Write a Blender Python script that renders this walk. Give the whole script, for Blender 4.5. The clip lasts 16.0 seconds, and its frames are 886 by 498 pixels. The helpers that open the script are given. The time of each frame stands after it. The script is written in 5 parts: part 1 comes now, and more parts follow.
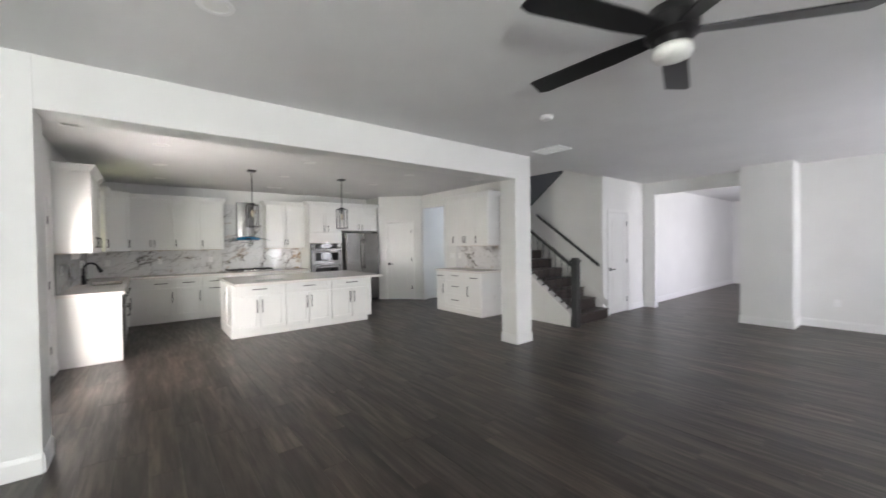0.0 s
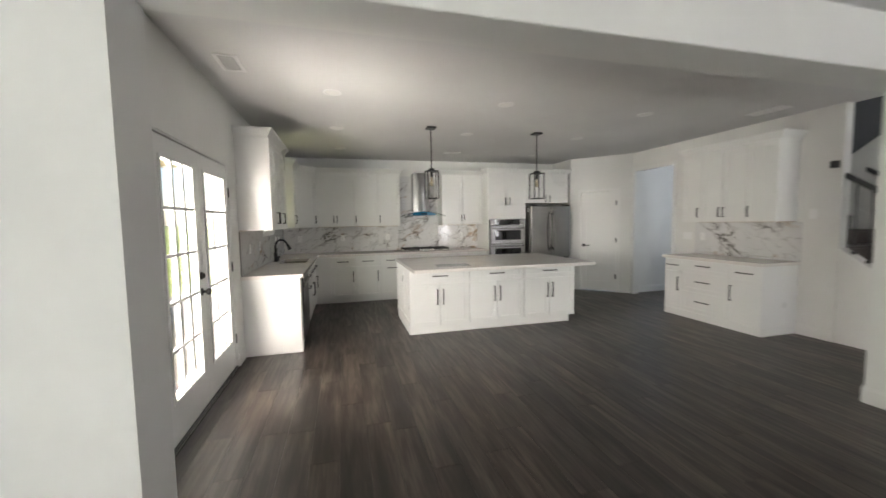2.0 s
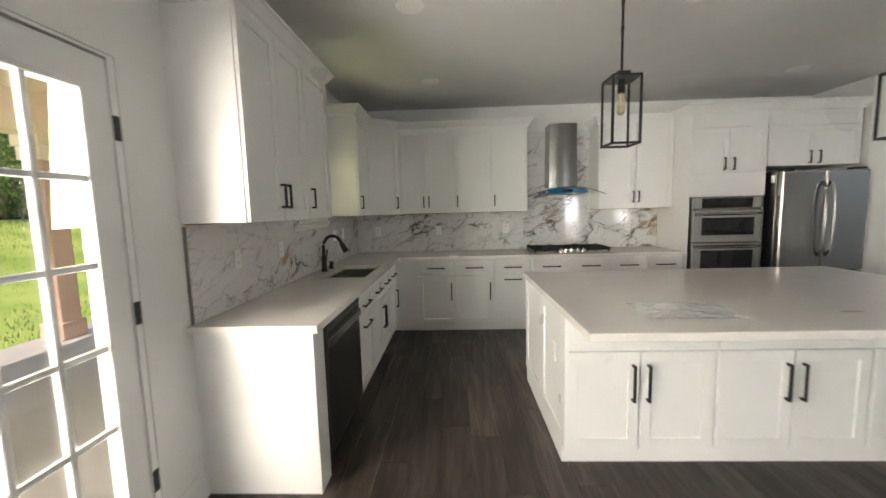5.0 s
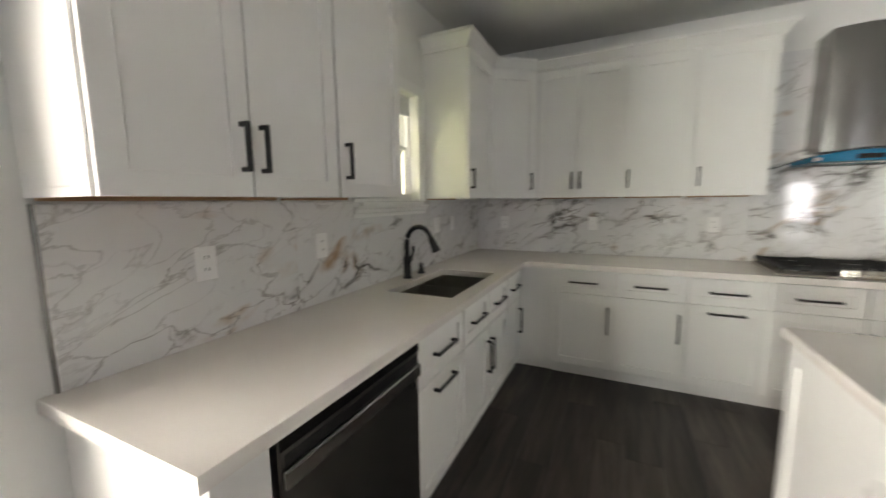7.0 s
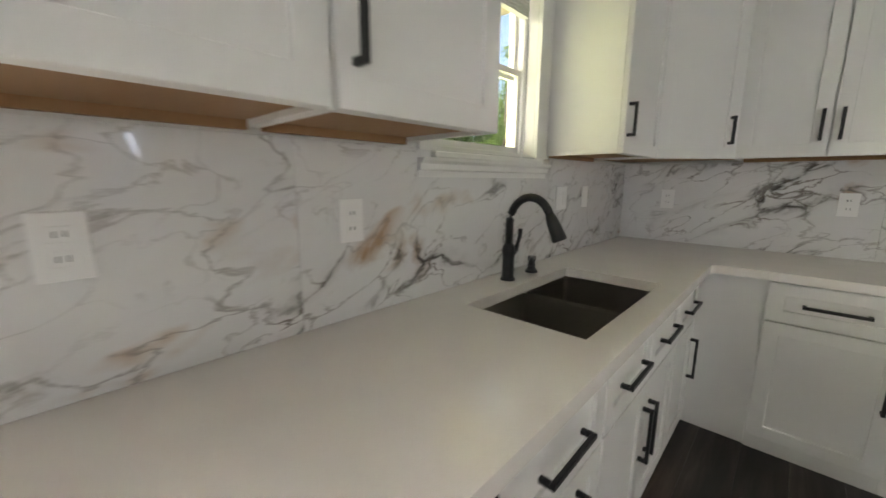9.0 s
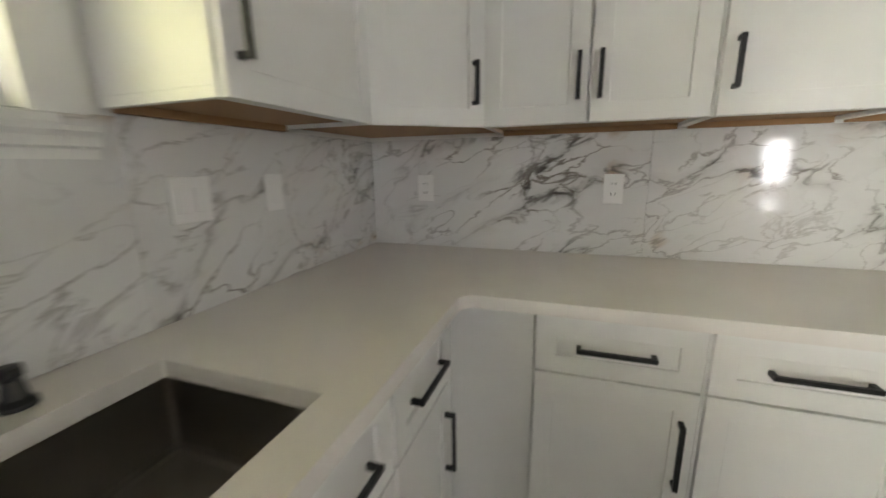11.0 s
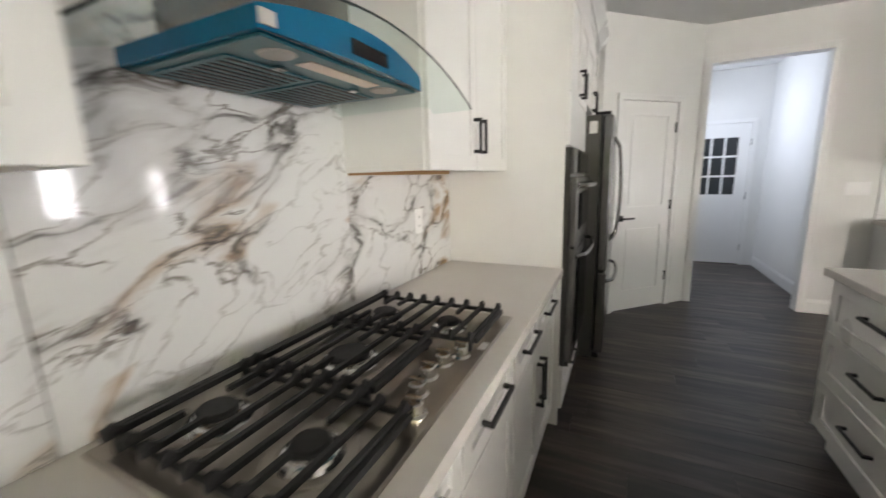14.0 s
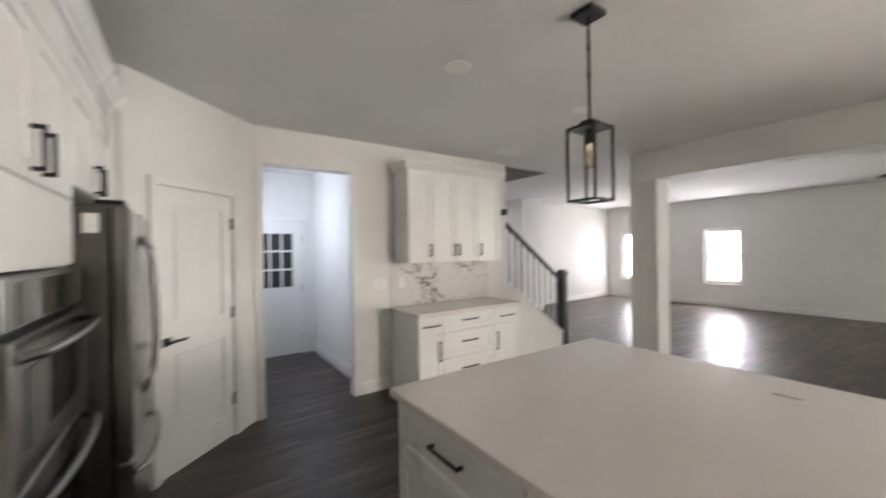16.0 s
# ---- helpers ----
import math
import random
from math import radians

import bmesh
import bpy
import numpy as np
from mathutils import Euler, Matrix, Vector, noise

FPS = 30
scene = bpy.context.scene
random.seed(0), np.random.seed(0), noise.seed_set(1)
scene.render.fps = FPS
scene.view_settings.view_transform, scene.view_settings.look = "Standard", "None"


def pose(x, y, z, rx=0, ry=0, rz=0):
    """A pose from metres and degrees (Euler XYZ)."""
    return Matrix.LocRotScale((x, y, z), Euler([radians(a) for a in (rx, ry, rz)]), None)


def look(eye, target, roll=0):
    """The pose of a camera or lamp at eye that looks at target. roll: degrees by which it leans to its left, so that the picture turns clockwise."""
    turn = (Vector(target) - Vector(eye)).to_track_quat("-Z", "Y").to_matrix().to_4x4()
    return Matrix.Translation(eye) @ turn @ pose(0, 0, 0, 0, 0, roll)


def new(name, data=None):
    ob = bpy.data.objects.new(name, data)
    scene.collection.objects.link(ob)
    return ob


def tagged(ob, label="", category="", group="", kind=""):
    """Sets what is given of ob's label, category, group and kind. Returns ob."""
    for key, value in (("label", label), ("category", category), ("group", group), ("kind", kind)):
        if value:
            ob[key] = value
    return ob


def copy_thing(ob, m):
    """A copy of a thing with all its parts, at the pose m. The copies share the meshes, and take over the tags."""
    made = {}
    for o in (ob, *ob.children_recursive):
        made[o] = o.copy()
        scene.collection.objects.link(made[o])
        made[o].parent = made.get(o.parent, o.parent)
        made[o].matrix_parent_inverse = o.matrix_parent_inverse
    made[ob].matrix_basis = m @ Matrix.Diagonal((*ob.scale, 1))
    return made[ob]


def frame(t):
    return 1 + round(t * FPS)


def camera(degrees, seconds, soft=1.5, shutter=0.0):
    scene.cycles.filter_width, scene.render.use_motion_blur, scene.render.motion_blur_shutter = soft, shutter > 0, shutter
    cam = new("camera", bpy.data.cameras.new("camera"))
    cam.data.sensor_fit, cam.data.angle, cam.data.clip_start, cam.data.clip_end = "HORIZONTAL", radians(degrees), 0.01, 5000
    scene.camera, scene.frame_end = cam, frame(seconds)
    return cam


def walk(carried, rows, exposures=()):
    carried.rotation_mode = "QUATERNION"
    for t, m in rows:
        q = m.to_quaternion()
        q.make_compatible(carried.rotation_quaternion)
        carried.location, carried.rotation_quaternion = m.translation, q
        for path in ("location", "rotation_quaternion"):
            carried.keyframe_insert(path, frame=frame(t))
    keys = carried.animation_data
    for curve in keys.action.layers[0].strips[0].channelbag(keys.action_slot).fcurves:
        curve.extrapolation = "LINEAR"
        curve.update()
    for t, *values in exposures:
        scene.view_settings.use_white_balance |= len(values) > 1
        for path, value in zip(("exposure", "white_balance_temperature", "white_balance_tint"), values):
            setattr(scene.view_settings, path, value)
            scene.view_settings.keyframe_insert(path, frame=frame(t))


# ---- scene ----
cam = camera(99.6, 16.0, 1.5, 0.5)
PATH = [
    (0, (0.879, 1.421, 1.481), (2.121, 2.988, 1.451), -0.8),
    (0.5, (0.957, 1.895, 1.494), (1.965, 3.621, 1.434), -0.9),
    (1, (0.958, 2.415, 1.478), (1.693, 4.273, 1.387), -0.9),
    (1.5, (1.025, 2.888, 1.459), (1.714, 4.761, 1.323), -0.9),
    (2, (1.104, 3.357, 1.481), (1.617, 5.284, 1.337), -0.9),
    (2.5, (1.168, 3.835, 1.488), (1.529, 5.795, 1.322), -0.9),
    (3, (1.237, 4.294, 1.48), (1.492, 6.27, 1.296), -0.8),
    (3.5, (1.25, 4.756, 1.458), (1.244, 6.747, 1.267), -0.8),
    (4, (1.276, 5.193, 1.464), (1.228, 7.183, 1.261), -0.9),
    (4.2, (1.288, 5.394, 1.462), (1.248, 7.383, 1.256), -0.9),
    (6.3, (1.382, 7.058, 1.452), (1.138, 9.033, 1.248), -1.1),
    (6.5, (1.365, 7.196, 1.456), (1.059, 9.16, 1.237), -0.6),
    (7, (1.316, 7.489, 1.402), (0.468, 9.283, 1.148), -0.6),
    (7.5, (1.189, 7.696, 1.369), (-0.006, 9.276, 1.097), 0.2),
    (8, (1.016, 7.871, 1.329), (-0.379, 9.269, 1.014), 0.5),
    (8.2, (0.973, 7.94, 1.325), (-0.456, 9.299, 0.989), 0.5),
    (10.3, (0.88, 9.011, 1.285), (-0.062, 10.721, 0.852), -0.7),
    (10.5, (0.894, 9.127, 1.287), (0.028, 10.878, 0.854), -0.9),
    (11, (0.948, 9.422, 1.291), (0.308, 11.266, 0.858), -0.9),
    (11.5, (1.006, 9.688, 1.285), (0.675, 11.606, 0.828), -1.0),
    (12, (1.136, 9.898, 1.311), (1.456, 11.817, 0.848), -1.1),
    (12.5, (1.356, 10.025, 1.329), (2.249, 11.76, 0.893), -1.1),
    (13, (1.563, 10.078, 1.347), (2.863, 11.55, 0.966), -1.5),
    (13.5, (1.797, 10.16, 1.363), (3.373, 11.332, 0.985), -1.6),
    (14, (1.98, 10.193, 1.395), (3.751, 11.044, 1.02), -1.7),
    (14.5, (2.243, 10.137, 1.428), (4.108, 10.769, 1.074), -1.6),
    (15, (2.412, 10.076, 1.48), (4.358, 10.442, 1.193), -1.3),
    (15.5, (2.586, 10.06, 1.535), (4.521, 9.598, 1.334), -0.7),
    (16, (2.751, 10.075, 1.573), (4.401, 8.944, 1.571), -0.9),
]
EXPOSURES = [(0.0, 2.25, 6750, 15), (0.7, 2.15, 6850, 15), (1.5, 2.0, 7000, 14), (2.5, 2.0, 7200, 12), (4.0, 1.95, 7300, 11), (6.5, 2.2, 7200, 13), (7.5, 2.35, 7100, 12), (8.0, 2.45, 7000, 12), (10.5, 2.7, 7250, 11),
             (12.0, 2.75, 6950, 15), (13.0, 2.55, 6850, 14), (14.0, 2.45, 7100, 15), (14.5, 2.55, 7400, 15), (15.5, 2.5, 7250, 16), (16.0, 2.4, 7200, 17)]
walk(cam, [(t, look(eye, target, roll)) for t, eye, target, roll in PATH], EXPOSURES)

# ---- light ----
world = bpy.data.worlds.new("sky")
scene.world = world
world.use_nodes = True
wn = world.node_tree.nodes
sky = wn.new("ShaderNodeTexSky")
sky.sky_type, sky.sun_disc = "NISHITA", False
sky.sun_elevation, sky.sun_rotation = radians(58), radians(200)
wn["Background"].inputs["Strength"].default_value = 0.062
world.node_tree.links.new(sky.outputs["Color"], wn["Background"].inputs["Color"])

sun = new("sun", bpy.data.lights.new("sun", "SUN"))
sun.data.energy, sun.data.angle, sun.data.color = 2.0, radians(1.0), (1.0, 0.95, 0.87)
SUN_AZ = radians(200)
sun.matrix_world = look((0, 0, 20), (0 - 12.5 * math.sin(SUN_AZ), 0 - 12.5 * math.cos(SUN_AZ), 0))


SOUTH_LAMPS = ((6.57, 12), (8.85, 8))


def fill_lamp(name, eye, target, wide, high, watts, tint=(0.86, 0.93, 1.0)):
    """Area lamp that stands in for sky light or light bounced from the ground."""
    ob = new(name, bpy.data.lights.new(name, "AREA"))
    ob.data.shape, ob.data.size, ob.data.size_y = "RECTANGLE", wide, high
    ob.data.energy, ob.data.color = watts, tint
    ob.matrix_world = look(eye, target)
    return ob


# lamps added outside doors and sink window, out of view, in place of daylight
fill_lamp("door_sky", (-0.80, 5.90, 1.36), (3.2, 7.2, 1.45), 1.1, 1.5, 50, (1.0, 0.98, 0.95))
fill_lamp("patio_bounce", (-0.25, 6.8, 0.0), (3.0, 7.2, 2.4), 1.5, 0.16, 15, (1.0, 0.97, 0.96))
fill_lamp("sink_window_daylight", (-1.20, 8.75, 1.95), (4.0, 10.6, 1.5), 1.0, 1.1, 4.5, (0.96, 1.0, 0.56))
fill_lamp("lawn_bounce", (-0.30, 9.54, 1.15), (2.0, 9.7, 2.1), 0.7, 0.22, 2.4, (0.95, 1.0, 0.50))
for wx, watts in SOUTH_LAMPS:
    fill_lamp("south_window_daylight", (wx, -1.30, 1.27), (wx - 1.0, 5, 2.3), 0.62, 1.24, watts, (0.84, 0.88, 1.0))
# two lamps at an added, unseen window brighten the living room
fill_lamp("added_window_sky", (-0.91, -1.30, 1.27), (1.6, 2.6, 0.2), 0.50, 1.24, 15, (0.86, 0.94, 1.0))
fill_lamp("added_window_bounce", (-0.91, -1.20, 0.68), (0.9, 1.0, 2.9), 0.52, 0.5, 36, (0.94, 1.0, 0.97))
# foyer lamp stands in an added opening, out of view
fill_lamp("foyer_daylight", (10.9, 0.82, 1.45), (13.8, 5.2, 1.3), 1.5, 1.9, 34, (0.84, 0.86, 1.0))
# added lamp inside the rear hall; its wall has no window
fill_lamp("rear_hall_fill", (7.9, 9.55, 1.9), (7.9, 8.0, 1.5), 0.7, 1.0, 4.6, (0.66, 0.78, 1.0))

# ---- materials ----


def material(name, base, rough=0.5, metal=0.0, spec=0.5):
    m = bpy.data.materials.new(name)
    m.use_nodes = True
    b = m.node_tree.nodes["Principled BSDF"]
    b.inputs["Base Color"].default_value = (*base, 1)
    b.inputs["Roughness"].default_value = rough
    b.inputs["Metallic"].default_value = metal
    b.inputs["Specular IOR Level"].default_value = spec
    return m


def node(m, kind, **inputs):
    n = m.node_tree.nodes.new(kind)
    for key, value in inputs.items():
        n.inputs[key.replace("_", " ")].default_value = value
    return n


def link(m, a, b):
    m.node_tree.links.new(a, b)


def mix_colour(m, a, b, fac=None, blend="MIX"):
    n = m.node_tree.nodes.new("ShaderNodeMix")
    n.data_type, n.blend_type = "RGBA", blend
    for slot, value in ((6, a), (7, b), (0, fac)):
        if value is None:
            continue
        if isinstance(value, bpy.types.NodeSocket):
            link(m, value, n.inputs[slot])
        elif slot == 0:
            n.inputs[0].default_value = value
        else:
            n.inputs[slot].default_value = (*value, 1)
    return n.outputs[2]


def ramp(m, fac, stops):
    n = m.node_tree.nodes.new("ShaderNodeValToRGB")
    e = n.color_ramp.elements
    while len(e) < len(stops):
        e.new(0.5)
    for el, (p, c) in zip(e, stops):
        el.position, el.color = p, (*c, 1) if isinstance(c, tuple) else (c, c, c, 1)
    link(m, fac, n.inputs[0])
    return n.outputs[0]


def place_coords(m, scale=(1, 1, 1), rot=(0, 0, 0), world_space=True):
    """Coordinates in metres, of the world or of the object."""
    src = m.node_tree.nodes.new("ShaderNodeNewGeometry" if world_space else "ShaderNodeTexCoord")
    mp = m.node_tree.nodes.new("ShaderNodeMapping")
    mp.inputs["Scale"].default_value, mp.inputs["Rotation"].default_value = scale, rot
    link(m, src.outputs["Position" if world_space else "Object"], mp.inputs[0])
    return mp.outputs[0]


def noise_of(m, coords, scale, detail=4.0, rough=0.55, dist=0.0):
    n = node(m, "ShaderNodeTexNoise", Scale=scale, Detail=detail, Roughness=rough, Distortion=dist)
    link(m, coords, n.inputs["Vector"])
    return n.outputs["Fac"]


def bump(m, height, strength=0.2, distance=0.002):
    n = node(m, "ShaderNodeBump", Strength=strength, Distance=distance)
    link(m, height, n.inputs["Height"])
    link(m, n.outputs[0], m.node_tree.nodes["Principled BSDF"].inputs["Normal"])


def bsdf(m):
    return m.node_tree.nodes["Principled BSDF"]


def painted(name, base, rough, grain=220, strength=0.12, vary=0.03):
    """Rolled or sprayed paint: fine stipple and faint large unevenness."""
    m = material(name, base, rough)
    c = place_coords(m)
    big = noise_of(m, c, 1.3, 3)
    dark = tuple(v * (1 - vary * 2) for v in base)
    link(m, mix_colour(m, dark, base, ramp(m, big, [(0.3, 0.0), (0.7, 1.0)])), bsdf(m).inputs["Base Color"])
    fine = noise_of(m, c, grain, 2)
    link(m, ramp(m, big, [(0.2, rough - 0.05), (0.8, rough + 0.06)]), bsdf(m).inputs["Roughness"])
    bump(m, fine, strength, 0.0015)
    return m


WALL = painted("wall_paint", (0.80, 0.80, 0.775), 0.62)
CEIL = painted("ceiling_paint", (0.76, 0.76, 0.75), 0.85, 160, 0.25)
TRIM = painted("trim_paint", (0.82, 0.82, 0.80), 0.36, 90, 0.05, 0.015)
CAB = painted("cabinet_paint", (0.83, 0.83, 0.81), 0.30, 120, 0.04, 0.012)
CAB_IN = painted("cabinet_underside_wood", (0.42, 0.24, 0.11), 0.6, 60, 0.3, 0.12)
PLATE = material("outlet_plastic", (0.86, 0.86, 0.85), 0.3)
BLACK = painted("black_metal", (0.012, 0.012, 0.013), 0.36, 300, 0.05, 0.1)
DARKRAIL = painted("dark_rail_paint", (0.045, 0.047, 0.047), 0.42, 60, 0.15, 0.1)
# even dark grey; on the flat slab it stands in for unlit stairwell
DARKWELL = painted("stairwell_dark", (0.07, 0.075, 0.085), 0.7)
IRON = painted("cast_iron", (0.02, 0.02, 0.021), 0.62, 260, 0.4, 0.15)
CHROME = material("polished_chrome", (0.78, 0.77, 0.75), 0.12, 1.0)
GLASSMAT = material("clear_glass", (1, 1, 1), 0.0)
bsdf(GLASSMAT).inputs["Transmission Weight"].default_value = 1.0
bsdf(GLASSMAT).inputs["IOR"].default_value = 1.25
HOODGLASS = material("hood_glass", (0.86, 0.93, 0.90), 0.02)
bsdf(HOODGLASS).inputs["Transmission Weight"].default_value = 1.0
bsdf(HOODGLASS).inputs["IOR"].default_value = 1.03
GLASSRIM = material("dark_glass_edge", (0.03, 0.04, 0.04), 0.15)
BLACKGLASS = material("oven_glass", (0.008, 0.008, 0.009), 0.05)
BLUEFILM = painted("blue_protective_film", (0.0, 0.135, 0.27), 0.22, 40, 0.3, 0.1)
TEALFILM = painted("teal_filter_film", (0.012, 0.125, 0.165), 0.3, 40, 0.3, 0.1)
FROST = material("frosted_light_glass", (0.85, 0.85, 0.82), 0.35)
HOODLAMP = material("dull_lamp_glass", (0.50, 0.48, 0.45), 0.35)
PAPER = material("paper_label", (0.82, 0.82, 0.80), 0.6)
GREYPAPER = material("grey_paper_label", (0.30, 0.30, 0.29), 0.6)
PLASTICWRAP = material("thin_plastic_sheet", (0.85, 0.86, 0.87), 0.2)
bsdf(PLASTICWRAP).inputs["Transmission Weight"].default_value = 0.6
AMBER = material("amber_bulb_glass", (0.97, 0.83, 0.60), 0.05)
bsdf(AMBER).inputs["Transmission Weight"].default_value = 0.8
TAG = material("violet_paper_tag", (0.22, 0.22, 0.42), 0.6)


def brushed(name, base, rough, along=(1, 1, 60)):
    m = material(name, base, rough, 1.0)
    n = noise_of(m, place_coords(m, along), 14, 3)
    link(m, ramp(m, n, [(0.25, rough - 0.02), (0.75, rough + 0.03)]), bsdf(m).inputs["Roughness"])
    bump(m, n, 0.015, 0.0004)
    return m


STEEL = brushed("brushed_steel", (0.30, 0.295, 0.285), 0.24)
DARKSTEEL = brushed("dark_stainless", (0.15, 0.146, 0.14), 0.32)
SINKSTEEL = brushed("sink_steel", (0.33, 0.31, 0.28), 0.36, (1, 40, 1))


def quartz():
    m = material("quartz_worktop", (0.74, 0.72, 0.69), 0.13)
    c = place_coords(m)
    fleck = noise_of(m, c, 420, 2)
    cloud = noise_of(m, c, 5, 5)
    a = mix_colour(m, (0.80, 0.765, 0.73), (0.82, 0.787, 0.752), ramp(m, cloud, [(0.35, 0.0), (0.65, 1.0)]))
    link(m, mix_colour(m, a, (0.60, 0.58, 0.55), ramp(m, fleck, [(0.62, 0.0), (0.70, 0.5)])), bsdf(m).inputs["Base Color"])
    link(m, ramp(m, cloud, [(0.3, 0.11), (0.7, 0.15)]), bsdf(m).inputs["Roughness"])
    return m


def marble():
    """Polished white marble slabs: broken grey veins and ochre patches that run on a slant."""
    m = material("veined_marble", (0.8, 0.8, 0.78), 0.06)
    pos = m.node_tree.nodes.new("ShaderNodeNewGeometry").outputs["Position"]
    slant = radians(24)

    def along(v):
        n = m.node_tree.nodes.new("ShaderNodeVectorMath")
        n.operation = "DOT_PRODUCT"
        link(m, pos, n.inputs[0])
        n.inputs[1].default_value = v
        return n.outputs["Value"]

    join = m.node_tree.nodes.new("ShaderNodeCombineXYZ")
    k, s = math.cos(slant), math.sin(slant)
    link(m, along((0.50 * k, 0.50 * k, 0.50 * s)), join.inputs[0])
    link(m, along((-s, -s, k)), join.inputs[1])
    info = m.node_tree.nodes.new("ShaderNodeObjectInfo")
    add = m.node_tree.nodes.new("ShaderNodeVectorMath")
    add.operation = "MULTIPLY_ADD"
    link(m, info.outputs["Random"], add.inputs[0])
    add.inputs[1].default_value = (3.1, 5.7, 9.3)
    link(m, join.outputs[0], add.inputs[2])
    c = add.outputs[0]

    def warp(v, scale, detail, amount):
        n = node(m, "ShaderNodeTexNoise", Scale=scale, Detail=detail, Roughness=0.6)
        link(m, v, n.inputs["Vector"])
        mid = m.node_tree.nodes.new("ShaderNodeVectorMath")
        mid.operation = "SUBTRACT"
        link(m, n.outputs["Color"], mid.inputs[0])
        mid.inputs[1].default_value = (0.5, 0.5, 0.5)
        out = m.node_tree.nodes.new("ShaderNodeVectorMath")
        out.operation = "MULTIPLY_ADD"
        link(m, mid.outputs[0], out.inputs[0])
        out.inputs[1].default_value = (amount, amount, amount)
        link(m, v, out.inputs[2])
        return out.outputs[0]

    w = warp(warp(c, 2.4, 3, 0.40), 10.0, 5, 0.13)

    def vein(scale, lo, hi, peak=1.0):
        """Thin lines along the borders of stretched, crumpled cells."""
        n = node(m, "ShaderNodeTexVoronoi", Scale=scale)
        n.feature = "DISTANCE_TO_EDGE"
        link(m, w, n.inputs["Vector"])
        return ramp(m, n.outputs["Distance"], [(lo, peak), (hi, 0.0)])

    def both(a, b):
        n = m.node_tree.nodes.new("ShaderNodeMath")
        n.operation = "MULTIPLY"
        link(m, a, n.inputs[0])
        link(m, b, n.inputs[1])
        return n.outputs[0]

    cloud = noise_of(m, c, 2.2, 6, 0.6)
    clusters = ramp(m, noise_of(m, c, 2.6, 3, 0.55, 0.4), [(0.515, 0.0), (0.61, 1.0)])
    broken = ramp(m, noise_of(m, w, 8.5, 3, 0.6), [(0.42, 0.0), (0.58, 1.0)])
    rust = ramp(m, noise_of(m, c, 3.6, 3, 0.55, 0.5), [(0.58, 0.0), (0.68, 1.0)])
    col = mix_colour(m, (0.76, 0.76, 0.755), (0.63, 0.63, 0.625), ramp(m, cloud, [(0.42, 0.0), (0.78, 0.7)]))
    col = mix_colour(m, col, (0.52, 0.51, 0.50), both(vein(4.4, 0.0, 0.15, 0.7), clusters))
    col = mix_colour(m, col, (0.42, 0.25, 0.12), both(vein(4.4, 0.02, 0.15, 0.9), rust))
    col = mix_colour(m, col, (0.27, 0.255, 0.24), both(vein(4.4, 0.0, 0.020, 0.8), ramp(m, cloud, [(0.40, 0.1), (0.56, 0.95)])))
    col = mix_colour(m, col, (0.36, 0.34, 0.32), both(vein(8.5, 0.0, 0.030, 0.6), broken))
    col = mix_colour(m, col, (0.075, 0.068, 0.062), both(vein(4.4, 0.012, 0.055, 0.95), both(clusters, broken)))
    col = mix_colour(m, col, (0.16, 0.135, 0.115), both(vein(8.5, 0.004, 0.045, 0.85), both(clusters, broken)))
    link(m, col, bsdf(m).inputs["Base Color"])
    return m


def plank_floor(name, per_island):
    """Grey-brown vinyl plank: each plank a tone of its own, long grain, satin sheen."""
    m = material(name, (0.1, 0.08, 0.07), 0.34)
    if per_island:
        r = m.node_tree.nodes.new("ShaderNodeNewGeometry").outputs["Random Per Island"]
    else:
        r = m.node_tree.nodes.new("ShaderNodeObjectInfo").outputs["Random"]
    add = m.node_tree.nodes.new("ShaderNodeVectorMath")
    add.operation = "MULTIPLY_ADD"
    link(m, r, add.inputs[0])
    add.inputs[1].default_value = (19.7, 31.3, 0)
    link(m, place_coords(m, (1, 1, 1)), add.inputs[2])
    mp = m.node_tree.nodes.new("ShaderNodeMapping")
    mp.inputs["Scale"].default_value = (11, 0.9, 1)
    link(m, add.outputs[0], mp.inputs[0])
    grain = noise_of(m, mp.outputs[0], 2.2, 7, 0.62, 0.4)
    mp2 = m.node_tree.nodes.new("ShaderNodeMapping")
    mp2.inputs["Scale"].default_value = (3.4, 0.40, 1)
    link(m, add.outputs[0], mp2.inputs[0])
    streak = noise_of(m, mp2.outputs[0], 2.0, 4, 0.5)
    a = mix_colour(m, (0.024, 0.0182, 0.0155), (0.128, 0.100, 0.085), ramp(m, streak, [(0.36, 0.0), (0.72, 1.0)]))
    b = mix_colour(m, a, (0.019, 0.015, 0.0135), ramp(m, grain, [(0.42, 0.6), (0.60, 0.0)]))
    tone = ramp(m, r, [(0.0, (0.72, 0.71, 0.71)), (0.5, (0.95, 0.93, 0.91)), (1.0, (1.28, 1.22, 1.17))])
    link(m, mix_colour(m, b, tone, 1.0, "MULTIPLY"), bsdf(m).inputs["Base Color"])
    link(m, ramp(m, grain, [(0.3, 0.45), (0.7, 0.32)]), bsdf(m).inputs["Roughness"])
    bump(m, grain, 0.10, 0.001)
    return m


QUARTZ, MARBLE = quartz(), marble()
PLANK, PLANK_REST = plank_floor("vinyl_plank", False), plank_floor("vinyl_plank_far", True)
GROUT = material("floor_joint", (0.045, 0.038, 0.034), 0.6)
TREAD = painted("dark_stained_tread", (0.045, 0.032, 0.028), 0.35, 40, 0.2, 0.2)
CONCRETE = painted("patio_concrete", (0.28, 0.262, 0.262), 0.85, 50, 0.4, 0.1)
PORCHWOOD = painted("porch_paint", (0.70, 0.58, 0.44), 0.6)
